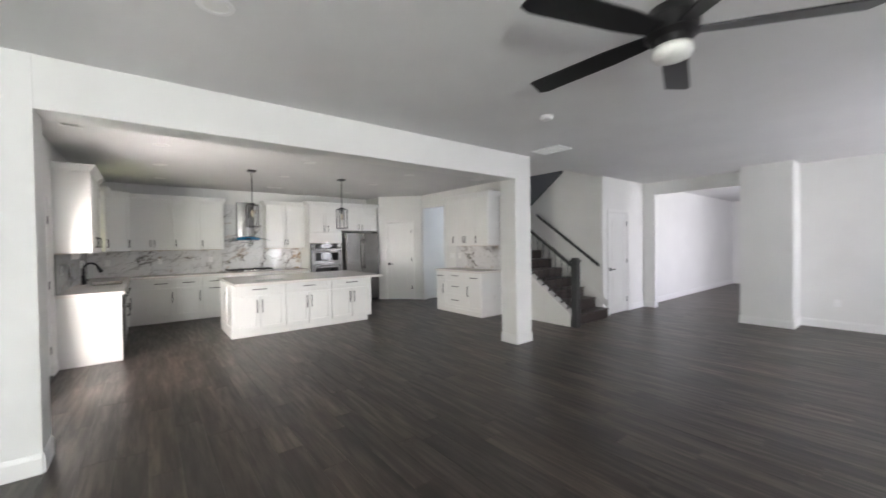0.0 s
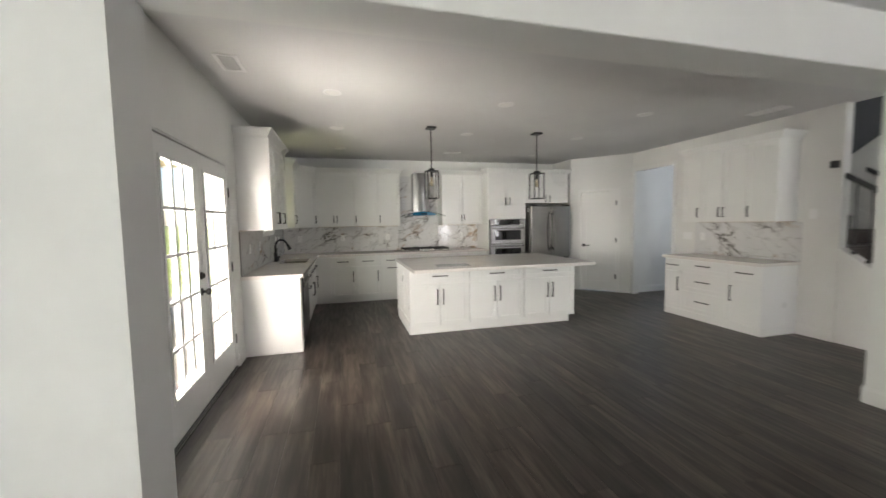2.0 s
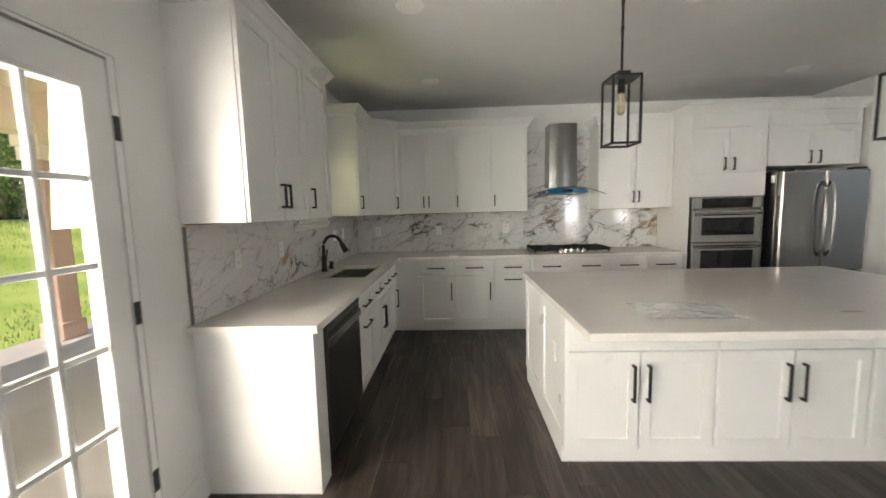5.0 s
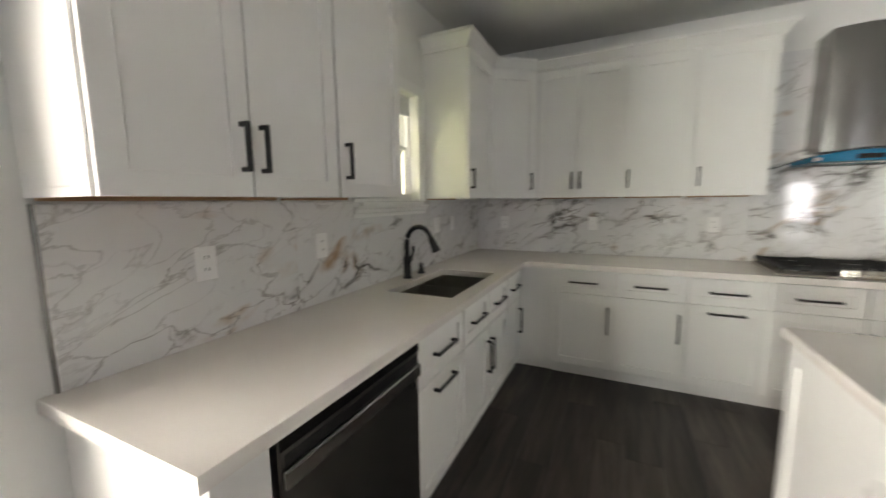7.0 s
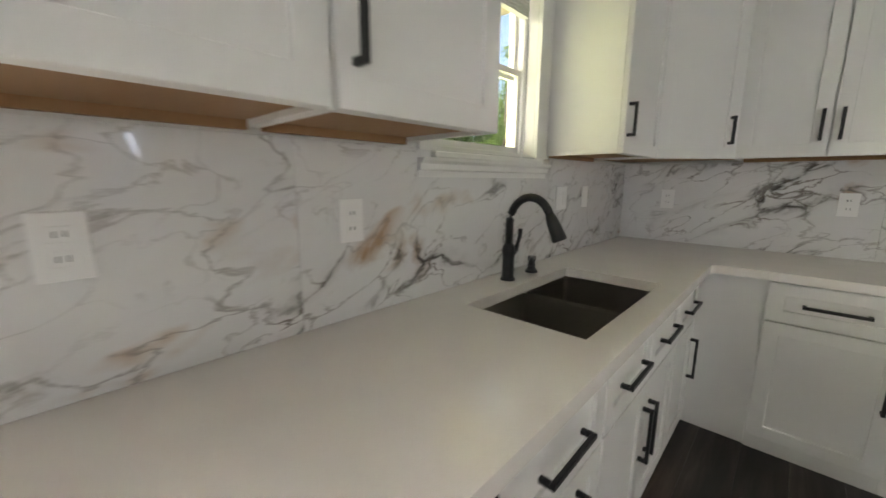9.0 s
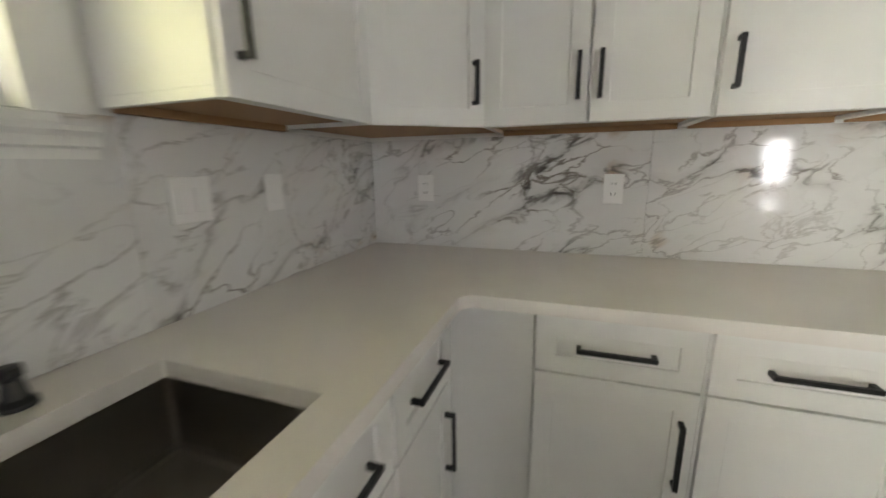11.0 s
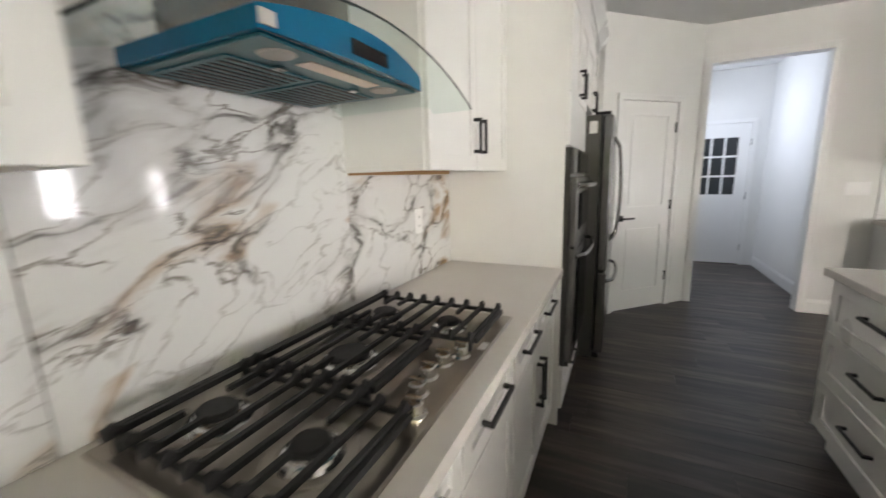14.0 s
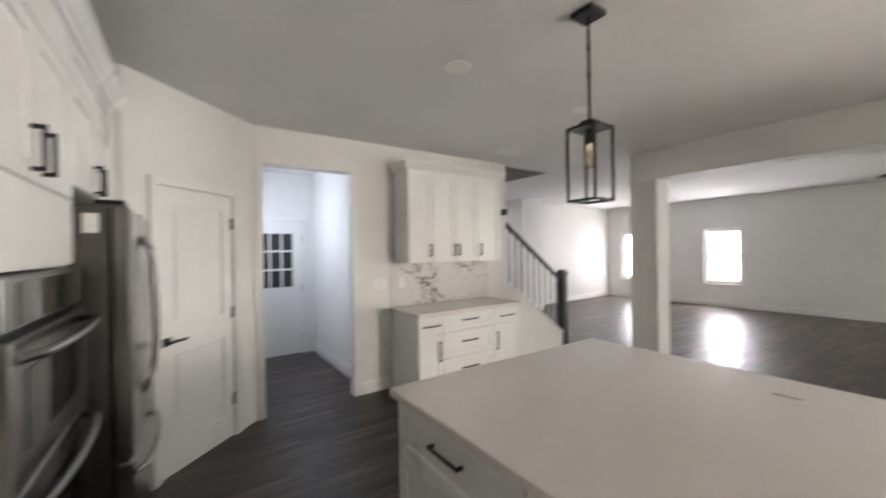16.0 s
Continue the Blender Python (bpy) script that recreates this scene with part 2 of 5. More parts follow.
PORCHPOST = painted("porch_post_brick_paint", (0.50, 0.33, 0.26), 0.7, 30, 0.3, 0.1)
BARK = painted("bark", (0.16, 0.12, 0.09), 0.9, 20, 0.8, 0.25)


def foliage(name, a, b, scale=2.0, thin=True):
    """Leaves or grass in two tones; thin ones let light through."""
    m = material(name, a, 0.6)
    n = noise_of(m, place_coords(m), scale, 4)
    r = m.node_tree.nodes.new("ShaderNodeNewGeometry").outputs["Random Per Island"]
    c = mix_colour(m, a, b, ramp(m, n, [(0.35, 0.0), (0.65, 1.0)]))
    link(m, mix_colour(m, c, ramp(m, r, [(0, (0.6, 0.7, 0.5)), (1, (1.3, 1.25, 1.1))]), 1.0, "MULTIPLY"), bsdf(m).inputs["Base Color"])
    if thin:
        glow = m.node_tree.nodes.new("ShaderNodeBsdfTranslucent")
        link(m, bsdf(m).inputs["Base Color"].links[0].from_socket, glow.inputs["Color"])
        join = node(m, "ShaderNodeMixShader", Fac=0.45)
        link(m, bsdf(m).outputs[0], join.inputs[1])
        link(m, glow.outputs[0], join.inputs[2])
        link(m, join.outputs[0], m.node_tree.nodes["Material Output"].inputs["Surface"])
    return m


LEAF = foliage("tree_leaves", (0.11, 0.19, 0.05), (0.22, 0.30, 0.10))
LEAF2 = foliage("shrub_leaves", (0.07, 0.13, 0.03), (0.18, 0.24, 0.07))
LAWN = foliage("lawn", (0.17, 0.24, 0.04), (0.30, 0.33, 0.10), 0.8, False)
FAR = foliage("far_woods", (0.035, 0.06, 0.025), (0.09, 0.13, 0.05), 0.35)

# ---- building blocks ----


def box(bm, x0, x1, y0, y1, z0, z1, m=None):
    v = [bm.verts.new((x, y, z)) for z in (z0, z1) for y in (y0, y1) for x in (x0, x1)]
    if m is not None:
        for p in v:
            p.co = m @ p.co
    for f in ((0, 2, 3, 1), (4, 5, 7, 6), (0, 1, 5, 4), (1, 3, 7, 5), (3, 2, 6, 7), (2, 0, 4, 6)):
        bm.faces.new([v[i] for i in f])
    return v


def soft_edges(bm, width=0.002, segments=1):
    bmesh.ops.bevel(bm, geom=list(bm.edges), offset=width, segments=segments, affect="EDGES", clamp_overlap=True)
    return bm


def tube(bm, points, radius, sides=10, cap=True):
    """A round bar along points; radius a number or one for each point."""
    rings = []
    pts = [Vector(p) for p in points]
    up = Vector((0.013, 0.021, 1))
    for i, p in enumerate(pts):
        d = (pts[min(i + 1, len(pts) - 1)] - pts[max(i - 1, 0)]).normalized()
        ref = up if abs(d.z) < 0.95 else Vector((1, 0.01, 0.02))
        a = d.cross(ref).normalized()
        b = d.cross(a)
        r = radius[i] if isinstance(radius, (list, tuple)) else radius
        rings.append([bm.verts.new(p + r * (math.cos(t) * a + math.sin(t) * b)) for t in (2 * math.pi * k / sides for k in range(sides))])
    for r0, r1 in zip(rings, rings[1:]):
        for k in range(sides):
            bm.faces.new((r0[k], r0[(k + 1) % sides], r1[(k + 1) % sides], r1[k]))
    if cap:
        bm.faces.new(rings[0][::-1])
        bm.faces.new(rings[-1])
    return bm


def lathe(bm, profile, sides=28, centre=(0, 0)):
    """Turned shape from (radius, height) pairs."""
    rings = []
    for r, z in profile:
        if r < 1e-4:
            rings.append([bm.verts.new((centre[0], centre[1], z))])
        else:
            rings.append([bm.verts.new((centre[0] + r * math.cos(2 * math.pi * k / sides), centre[1] + r * math.sin(2 * math.pi * k / sides), z)) for k in range(sides)])
    for r0, r1 in zip(rings, rings[1:]):
        for k in range(sides):
            q = [r0[k % len(r0)], r0[(k + 1) % len(r0)], r1[(k + 1) % len(r1)], r1[k % len(r1)]]
            q = [v for i, v in enumerate(q) if v not in q[:i]]
            if len(q) > 2:
                bm.faces.new(q)
    return bm


def prism(bm, outline, a, b, axis="x"):
    """A flat outline carried from a to b along an axis."""
    def at(u, v, w):
        return {"x": (w, u, v), "y": (u, w, v), "z": (u, v, w)}[axis]
    r0 = [bm.verts.new(at(u, v, a)) for u, v in outline]
    r1 = [bm.verts.new(at(u, v, b)) for u, v in outline]
    n = len(outline)
    for k in range(n):
        bm.faces.new((r0[k], r0[(k + 1) % n], r1[(k + 1) % n], r1[k]))
    bm.faces.new(r0[::-1])
    bm.faces.new(r1)
    return bm


def finish(bm, name, mat, smooth=False):
    bmesh.ops.recalc_face_normals(bm, faces=bm.faces)
    me = bpy.data.meshes.new(name)
    bm.to_mesh(me)
    bm.free()
    me.materials.append(mat)
    if smooth:
        for p in me.polygons:
            p.use_smooth = True
    return me


def part(name, bm, mat, parent, label="", smooth=False):
    """One mesh of its own under a thing or a part, in the thing's own coordinates."""
    ob = new(name, finish(bm, name, mat, smooth))
    ob.parent = parent
    if label:
        tagged(ob, label)
    return ob


def thing(name, m, label, category, group="", kind=""):
    ob = new(name)
    ob.empty_display_size = 0.1
    ob.matrix_basis = m
    return tagged(ob, label, category, group, kind)


def solid(name, bm, mat, label, category, kind="structure", smooth=False, group=""):
    return tagged(new(name, finish(bm, name, mat, smooth)), label, category, group, kind)


def boxes(*dims, soft=0.0):
    bm = bmesh.new()
    for d in dims:
        box(bm, *d)
    return soft_edges(bm, soft) if soft else bm


# ---- plan ----
H = 2.755            # ceiling
BACK = 11.10        # face of the kitchen's back wall
RIGHT = 6.62        # face of the kitchen's right wall
BEAM0, BEAM1, BEAMZ = 5.0, 5.29, 2.40
TOP = 0.914         # worktops
EAST, SOUTH, WESTL = 9.65, -1.1, -1.3
T = 0.13


def wall(name, x0, x1, y0, y1, z0=0.0, z1=H, label="smooth off-white painted plasterboard wall"):
    return solid(name, boxes((x0, x1, y0, y1, z0, z1)), WALL, label, "wall")


def wall_with_holes(name, axis, at0, at1, a0, a1, holes, z1=H):
    """A wall along x or y from a0 to a1, at0..at1 thick, with holes (a, b, low, high)."""
    bm = bmesh.new()
    def put(u0, u1, w0, w1):
        if u1 - u0 > 1e-4 and w1 - w0 > 1e-4:
            box(bm, *((u0, u1, at0, at1) if axis == "x" else (at0, at1, u0, u1)), w0, w1)
    u = a0
    for a, b, lo, hi in sorted(holes):
        put(u, a, 0, z1)
        put(a, b, 0, lo)
        put(a, b, hi, z1)
        u = b
    put(u, a1, 0, z1)
    return solid(name, bm, WALL, "smooth off-white painted plasterboard wall", "wall")


FD0, FD1, FDZ = 5.99, 7.615, 2.09     # french doors
KW0, KW1, KWZ0, KWZ1 = 9.22, 9.85, 1.40, 2.12
wall_with_holes("wall_west", "y", -0.15, 0.0, BEAM1, BACK + T, [(FD0, FD1, 0, FDZ), (KW0, KW1, KWZ0, KWZ1)])
wall("wall_stub", WESTL, 0.315, BEAM0, BEAM1, label="short off-white painted wall between living room and kitchen")
wall("wall_north", 0.0, 5.98, BACK, BACK + T)
solid("beam", boxes((0.315, 5.40, BEAM0, BEAM1, BEAMZ, H), soft=0.004), WALL, "white painted dropped beam between the two rooms", "beam")
solid("column", boxes((5.06, 5.40, BEAM0, BEAM1, 0, BEAMZ), soft=0.004), WALL, "square white painted column under the beam's end", "column")
DG0, DG1 = Vector((5.80, 10.395)), Vector((6.62, 9.55))    # slanting pantry wall
ang = math.degrees(math.atan2(DG1.y - DG0.y, DG1.x - DG0.x))
DIAG = pose(DG0.x, DG0.y, 0, 0, 0, ang)
dlen = (DG1 - DG0).length
bm = bmesh.new()
PD0, PD1, PDZ = 0.215, 0.905, 2.045
for d in ((0, PD0, 0, 0.11, 0, H), (PD1, dlen, 0, 0.11, 0, H), (PD0, PD1, 0, 0.11, PDZ, H)):
    box(bm, *d, m=DIAG)
solid("wall_pantry", bm, WALL, "slanting off-white corner wall that holds the pantry door", "wall")
wall("wall_fridge_side", 5.80, 5.98, 10.397, BACK)
DW0, DW1, DWZ = 8.60, 9.48, 2.40
wall_with_holes("wall_east", "y", RIGHT, RIGHT + 0.12, 6.34, 9.55, [(DW0, DW1, 0, DWZ)])
# living room
wall_with_holes("wall_west_living", "y", WESTL - T, WESTL, SOUTH, BEAM1, [])
# the first opening is an unseen window, added for its light
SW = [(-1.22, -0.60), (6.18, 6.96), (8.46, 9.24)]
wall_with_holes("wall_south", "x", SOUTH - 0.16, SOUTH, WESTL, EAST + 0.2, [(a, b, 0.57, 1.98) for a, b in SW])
wall("wall_east_living", EAST, EAST + T, SOUTH, 2.65)
wall("wall_chase", 9.12, EAST + T, 2.65, 3.35)
solid("lintel_foyer", boxes((EAST, EAST + T, 3.35, 4.98, 2.49, H)), WALL, "painted wall over the wide opening", "wall")
wall("wall_hall_stub", EAST, EAST + T, 4.98, 5.22 + T)
HD0, HD1, HDZ = 8.11, 8.87, 2.06
wall_with_holes("wall_hall", "x", 5.22, 5.22 + T, 7.88, EAST, [(HD0, HD1, 0, HDZ)])
wall("wall_foyer_north", EAST + T, 16.4, 5.25, 5.38)
wall("wall_foyer_end", 16.4, 16.53, 0.9, 5.38)
# the hole is unseen, added to hold the foyer lamp
wall_with_holes("wall_foyer_south", "x", 0.9, 1.03, EAST + T, 16.4, [(10.1, 11.7, 0.4, 2.45)])
# stairwell and rear hall
wall("wall_stair", 7.88, 8.0, 5.35, 8.3, z1=5.2)
wall("wall_stair_end", RIGHT + 0.12, 8.88, 8.3, 8.42, z1=5.2)
# two unseen walls added above the ceiling to keep sky light out
wall("stair_block_front", RIGHT, 8.0, 5.18, 5.30, H + 0.1, 5.2)
wall("stair_block_side", RIGHT, RIGHT + 0.12, 5.30, 8.42, H + 0.1, 5.2)
wall("wall_rear_hall_north", RIGHT + 0.12, 8.88, 9.60, 9.72)
wall_with_holes("wall_rear_hall_end", "y", 8.75, 8.88, 8.421, 9.60, [(8.60, 9.36, 0, 2.03)])
# ceilings
solid("ceiling_living", boxes((WESTL - T, EAST + T, SOUTH - 0.16, BEAM0, H, H + 0.1), (5.40, 6.74, BEAM0, 6.34, H, H + 0.1), (7.88, EAST + T, BEAM0, 5.35, H, H + 0.1), (6.74, 7.88, BEAM0, 5.3, H, H + 0.1)), CEIL, "flat white painted ceiling of the living room", "ceiling")
solid("ceiling_kitchen", boxes((-0.15, 5.40, BEAM0, BACK + T, H, H + 0.1), (5.40, 6.74, 6.34, BACK + T, H, H + 0.1)), CEIL, "flat white painted ceiling of the kitchen", "ceiling")
solid("ceiling_foyer", boxes((EAST + T, 16.53, 0.9, 5.38, H + 0.004, H + 0.1)), CEIL, "flat white painted ceiling of the foyer", "ceiling")
solid("ceiling_rear_hall", boxes((6.74, 8.9, 8.3, 9.75, H + 0.004, H + 0.1)), CEIL, "flat white painted ceiling of the rear hall", "ceiling")
solid("ceiling_stairwell", boxes((6.6, 8.0, 5.2, 8.42, 5.2, 5.3)), CEIL, "painted ceiling over the stairwell", "ceiling")

# ---- cabinets ----
FT = 0.02     # door thickness


def shaker(x0, x1, z0, z1, y, rail=0.058):
    """A framed door or drawer front with a sunk panel, one closed mesh; its face looks to -y and lies at y - FT."""
    bm = bmesh.new()
    r = min(rail, (z1 - z0) * 0.30)
    e = 0.0015

    def ring(a, b, c, d, yy):
        return [bm.verts.new((u, yy, v)) for u, v in ((a, c), (b, c), (b, d), (a, d))]
    rings = [ring(x0, x1, z0, z1, y), ring(x0, x1, z0, z1, y - FT + e), ring(x0 + e, x1 - e, z0 + e, z1 - e, y - FT),
             ring(x0 + rail - e, x1 - rail + e, z0 + r - e, z1 - r + e, y - FT), ring(x0 + rail, x1 - rail, z0 + r, z1 - r, y - FT + e),
             ring(x0 + rail, x1 - rail, z0 + r, z1 - r, y - FT + 0.010)]
    for a, b in zip(rings, rings[1:]):
        for k in range(4):
            bm.faces.new((a[k], a[(k + 1) % 4], b[(k + 1) % 4], b[k]))
    bm.faces.new(rings[0][::-1])
    bm.faces.new(rings[-1])
    return bm


def pull(x, z, y, length=0.17, upright=True):
    """A square black bar pull on two posts, in front of a face at y."""
    bm = bmesh.new()
    h = length / 2
    if upright:
        box(bm, x - 0.0065, x + 0.0065, y - 0.034, y - 0.023, z - h, z + h)
        for s in (-1, 1):
            c = z + s * (h - 0.0065)
            box(bm, x - 0.0065, x + 0.0065, y - 0.0228, y, c - 0.0065, c + 0.0065)
    else:
        box(bm, x - h, x + h, y - 0.034, y - 0.023, z - 0.0065, z + 0.0065)
        for s in (-1, 1):
            c = x + s * (h - 0.0065)
            box(bm, c - 0.0065, c + 0.0065, y - 0.0228, y, z - 0.0065, z + 0.0065)
    return soft_edges(bm, 0.001)


def front(parent, kind, x0, x1, z0, z1, y, handle=None, bar=0.205):
    """kind: door or drawer. handle: (x, z, upright) or None; bar: its length."""
    d = part(kind, shaker(x0, x1, z0, z1, y), CAB, parent)
    if handle:
        part("handle", pull(handle[0], handle[1], y - FT, bar, handle[2]), BLACK, d, "square matt black bar pull")
    return d


def cabinet(name, m, w, d, z0, z1, fronts, label, group, toe=0.0, underside=False, category="cabinet", body_top=None):
    """A cabinet box with its back at y=0 and its face at y=-d+FT; fronts: (kind, x0, x1, z0, z1, handle)."""
    t = thing(name, m, label, category, group)
    bm = bmesh.new()
    y = -d + FT
    if underside:
        box(bm, 0.0, w, y, 0, z0 + 0.022, z1)
    else:
        box(bm, 0.0, w, y, 0, z0 + toe, body_top or z1)
        if body_top:
            box(bm, 0.0, w, y, y + 0.018, body_top, z1)
    part("body", bm, CAB, t)
    if toe:
        part("toe_kick", boxes((0.0, w, y + 0.045, y + 0.06, z0, z0 + toe - 0.001)), CAB, t)
    if underside:
        for a, b, c, e in ((0, 0.016, y, 0), (w - 0.016, w, y, 0), (0.0165, w - 0.0165, y, y + 0.018)):
            part("bottom_rail", boxes((a, b, c, e, z0, z0 + 0.0215)), CAB, t)
        part("underside", boxes((0.017, w - 0.017, y + 0.019, -0.002, z0 + 0.012, z0 + 0.021), (0.017, w - 0.017, -0.024, -0.003, z0 - 0.008, z0 + 0.0115)), CAB_IN, t, "bare wood underside and hanging rail")
    for kind, x0, x1, a, b, handle in fronts:
        front(t, kind, x0, x1, a, b, y, handle, 0.137 if z0 > 1.0 else 0.205)
    return t


G = 0.007


def pair(w, z0, z1, high=True, hz=None):
    """Two doors that meet in the middle."""
    c = w / 2
    z = hz if hz else (z0 + 0.138 if high else z1 - 0.185)
    return [("door", G, c - G / 2, z0, z1, (c - 0.032, z, True)), ("door", c + G / 2, w - G, z0, z1, (c + 0.032, z, True))]


UZ0, UZ1 = 1.42, 2.43      # wall cabinets
BZ = 0.10                  # toe
WHITE_UP = "white painted shaker wall cabinet with black bar pulls"
WHITE_LO = "white painted shaker base cabinet with black bar pulls"


def crown(name, path, z, parent, closed_ends=True):
    """A sloping crown moulding that follows the cabinet tops: path of (x, y, outward x, outward y)."""
    prof = [(0.0, 0.0), (0.012, 0.0), (0.018, 0.020), (0.030, 0.032), (0.062, 0.078), (0.070, 0.082), (0.070, 0.100), (0.0, 0.100)]
    bm = bmesh.new()
    rings = [[bm.verts.new((x + ox * o, y + oy * o, z + h)) for o, h in prof] for x, y, ox, oy in path]
    n = len(prof)
    for a, b in zip(rings, rings[1:]):
        for k in range(n):
            bm.faces.new((a[k], a[(k + 1) % n], b[(k + 1) % n], b[k]))
    bm.faces.new(rings[0])
    bm.faces.new(rings[-1][::-1])
    return part(name, bm, CAB, parent)


LEFT = lambda y0: pose(0.002, y0, 0, 0, 0, 90)
REAR = lambda x0: pose(x0, BACK - 0.002, 0, 0, 0, 0)
UD = 0.345

# wall cabinets, left wall
cab = cabinet("wall_cabinet", LEFT(7.885), 0.745, UD, UZ0, UZ1, pair(0.745, UZ0, UZ1), "white shaker wall cabinet, two doors, beside the french doors", "kitchen wall cabinets", underside=True)
crown("crown", [(0, 0, -1, 0), (0, -UD + FT, -1, -1), (0.745, -UD + FT, 0, -1)], UZ1, cab)
cab = cabinet("wall_cabinet", LEFT(8.631), 0.450, UD, UZ0, UZ1, [("door", G, 0.447, UZ0, UZ1, (0.04, UZ0 + 0.138, True))], "white shaker wall cabinet with one door beside the sink window", "kitchen wall cabinets", underside=True)
crown("crown", [(0, -UD + FT, 0, -1), (0.450, -UD + FT, 1, -1), (0.450, 0, 1, 0)], UZ1, cab)
cab = cabinet("wall_cabinet", LEFT(9.975), 0.538, UD, UZ0, UZ1, [("door", G, 0.535, UZ0, UZ1, (0.04, UZ0 + 0.138, True))], "white shaker wall cabinet between sink window and corner", "kitchen wall cabinets", underside=True)
crown("crown", [(0, 0, -1, 0), (0, -UD + FT, -1, -1), (0.538, -UD + FT, 0, -1)], UZ1, cab)


def corner_cabinet():
    """Five-sided corner cabinet with one slanting door."""
    t = thing("corner_wall_cabinet", pose(0.002, BACK - 0.002, 0), "white shaker corner wall cabinet with a slanting door", "cabinet", "kitchen wall cabinets")
    f, a = UD - FT, 0.584
    bm = bmesh.new()
    prism(bm, [(0, 0), (0, -a), (f, -a), (a + 0.048, -f), (a + 0.048, 0)], UZ0 + 0.022, UZ1, "z")
    part("body", bm, CAB, t)
    bm = bmesh.new()
    prism(bm, [(0.002, -0.002), (0.002, -a + 0.02), (f - 0.02, -a + 0.02), (a + 0.03, -f + 0.02), (a + 0.03, -0.002)], UZ0 + 0.008, UZ0 + 0.0215, "z")
    part("underside", bm, CAB_IN, t, "bare wood underside")
    p, q = Vector((f, -a, 0)), Vector((a + 0.048, -f, 0))
    w = (q - p).length
    turn = Matrix.Translation(p) @ pose(0, 0, 0, 0, 0, math.degrees(math.atan2(q.y - p.y, q.x - p.x)))
    bm = shaker(0.004, w - 0.004, UZ0, UZ1, -0.001)
    bmesh.ops.transform(bm, matrix=turn, verts=bm.verts)
    d = part("door", bm, CAB, t)
    bm = pull(w - 0.045, UZ0 + 0.138, -0.001 - FT, 0.137)
    bmesh.ops.transform(bm, matrix=turn, verts=bm.verts)
    part("handle", bm, BLACK, d, "square matt black bar pull")
    k = 0.38
    crown("crown", [(f, -a, k * 2.4, -0.15), (f, -a, 0.9, -0.42), (a + 0.048, -f, 0.42, -0.9)], UZ1, t)


corner_cabinet()

# wall cabinets, back wall
UB = [(0.636, 1.317, 2, 0), (1.318, 1.770, 1, 0), (1.771, 2.215, 1, 0)]
for x0, x1, doors, _ in UB:
    w = x1 - x0
    fr = pair(w, UZ0, UZ1) if doors == 2 else [("door", G, w - G, UZ0, UZ1, (0.04, UZ0 + 0.138, True))]
    cab = cabinet("wall_cabinet", REAR(x0), w, UD, UZ0, UZ1, fr, WHITE_UP, "kitchen wall cabinets", underside=True)
    last = x1 > 2.0
    crown("crown", [(0, -UD + FT, 0, -1)] + ([(w, -UD + FT, 1, -1), (w, 0, 1, 0)] if last else [(w, -UD + FT, 0, -1)]), UZ1, cab)
w = 3.943 - 3.065
cab = cabinet("wall_cabinet", REAR(3.065), w, UD, UZ0, UZ1, pair(w, UZ0, UZ1), "white shaker wall cabinet between range hood and oven tower", "kitchen wall cabinets", underside=True)
crown("crown", [(0, 0, -1, 0), (0, -UD + FT, -1, -1), (w, -UD + FT, 0, -1)], UZ1, cab)

# base cabinets, left wall
BD, B1 = 0.61, 0.874
DRZ0, DRZ1, DOZ = 0.685, 0.862, 0.678
part_end = solid("end_panel", boxes((0.002, 0.612, 7.895, 8.035, 0, B1), soft=0.002), CAB, "white painted panel that closes the run beside the dishwasher", "panel", kind="thing")


def base(name, m, w, fronts, label=WHITE_LO, group="kitchen base cabinets", body_top=None):
    return cabinet(name, m, w, BD, 0, B1, fronts, label, group, toe=BZ, body_top=body_top)


def drawer_door(w, hx):
    return [("drawer", G, w - G, DRZ0, DRZ1, (w / 2, (DRZ0 + DRZ1) / 2, False)), ("door", G, w - G, BZ + 0.005, DOZ, (hx, DOZ - 0.187, True))]


LDR0, LDO = 0.640, 0.632
w = 0.498
base("base_cabinet", LEFT(8.72), w, [("drawer", G, w - G, LDR0, DRZ1, (w / 2, 0.746, False)), ("door", G, w - G, BZ + 0.005, LDO, (w / 2, LDO - 0.05, False))], "white shaker base cabinet with drawer and pull-out front beside the dishwasher")
w = 0.83
base("sink_base_cabinet", LEFT(9.219), w, [("drawer", G, w / 2 - G / 2, LDR0, DRZ1, (w / 4, 0.746, False)), ("drawer", w / 2 + G / 2, w - G, LDR0, DRZ1, (0.75 * w, 0.746, False))] + pair(w, BZ + 0.005, LDO, False), "white shaker base cabinet under the sink, two doors", body_top=0.66)
w = 0.38
base("base_cabinet", LEFT(10.05), w, [("drawer", G, w - G, LDR0, DRZ1, (w / 2, 0.746, False)), ("door", G, w - G, BZ + 0.005, LDO, (w - 0.045, LDO - 0.187, True))], "narrow white shaker base cabinet in the inner corner")
t = thing("corner_cabinet", pose(0, 0, 0), "white painted blind corner between the two base runs", "cabinet")
part("body", boxes((0.002, 0.592, 10.431, BACK - 0.002, BZ, B1)), CAB, t)
part("filler", boxes((0.593, 0.859, 10.51, BACK - 0.002, BZ, B1)), CAB, t)
part("toe_kick", boxes((0.002, 0.535, 10.431, BACK - 0.01, 0, BZ - 0.001)), CAB, t)
part("toe_kick", boxes((0.54, 0.859, 10.565, BACK - 0.01, 0, BZ - 0.001)), CAB, t)

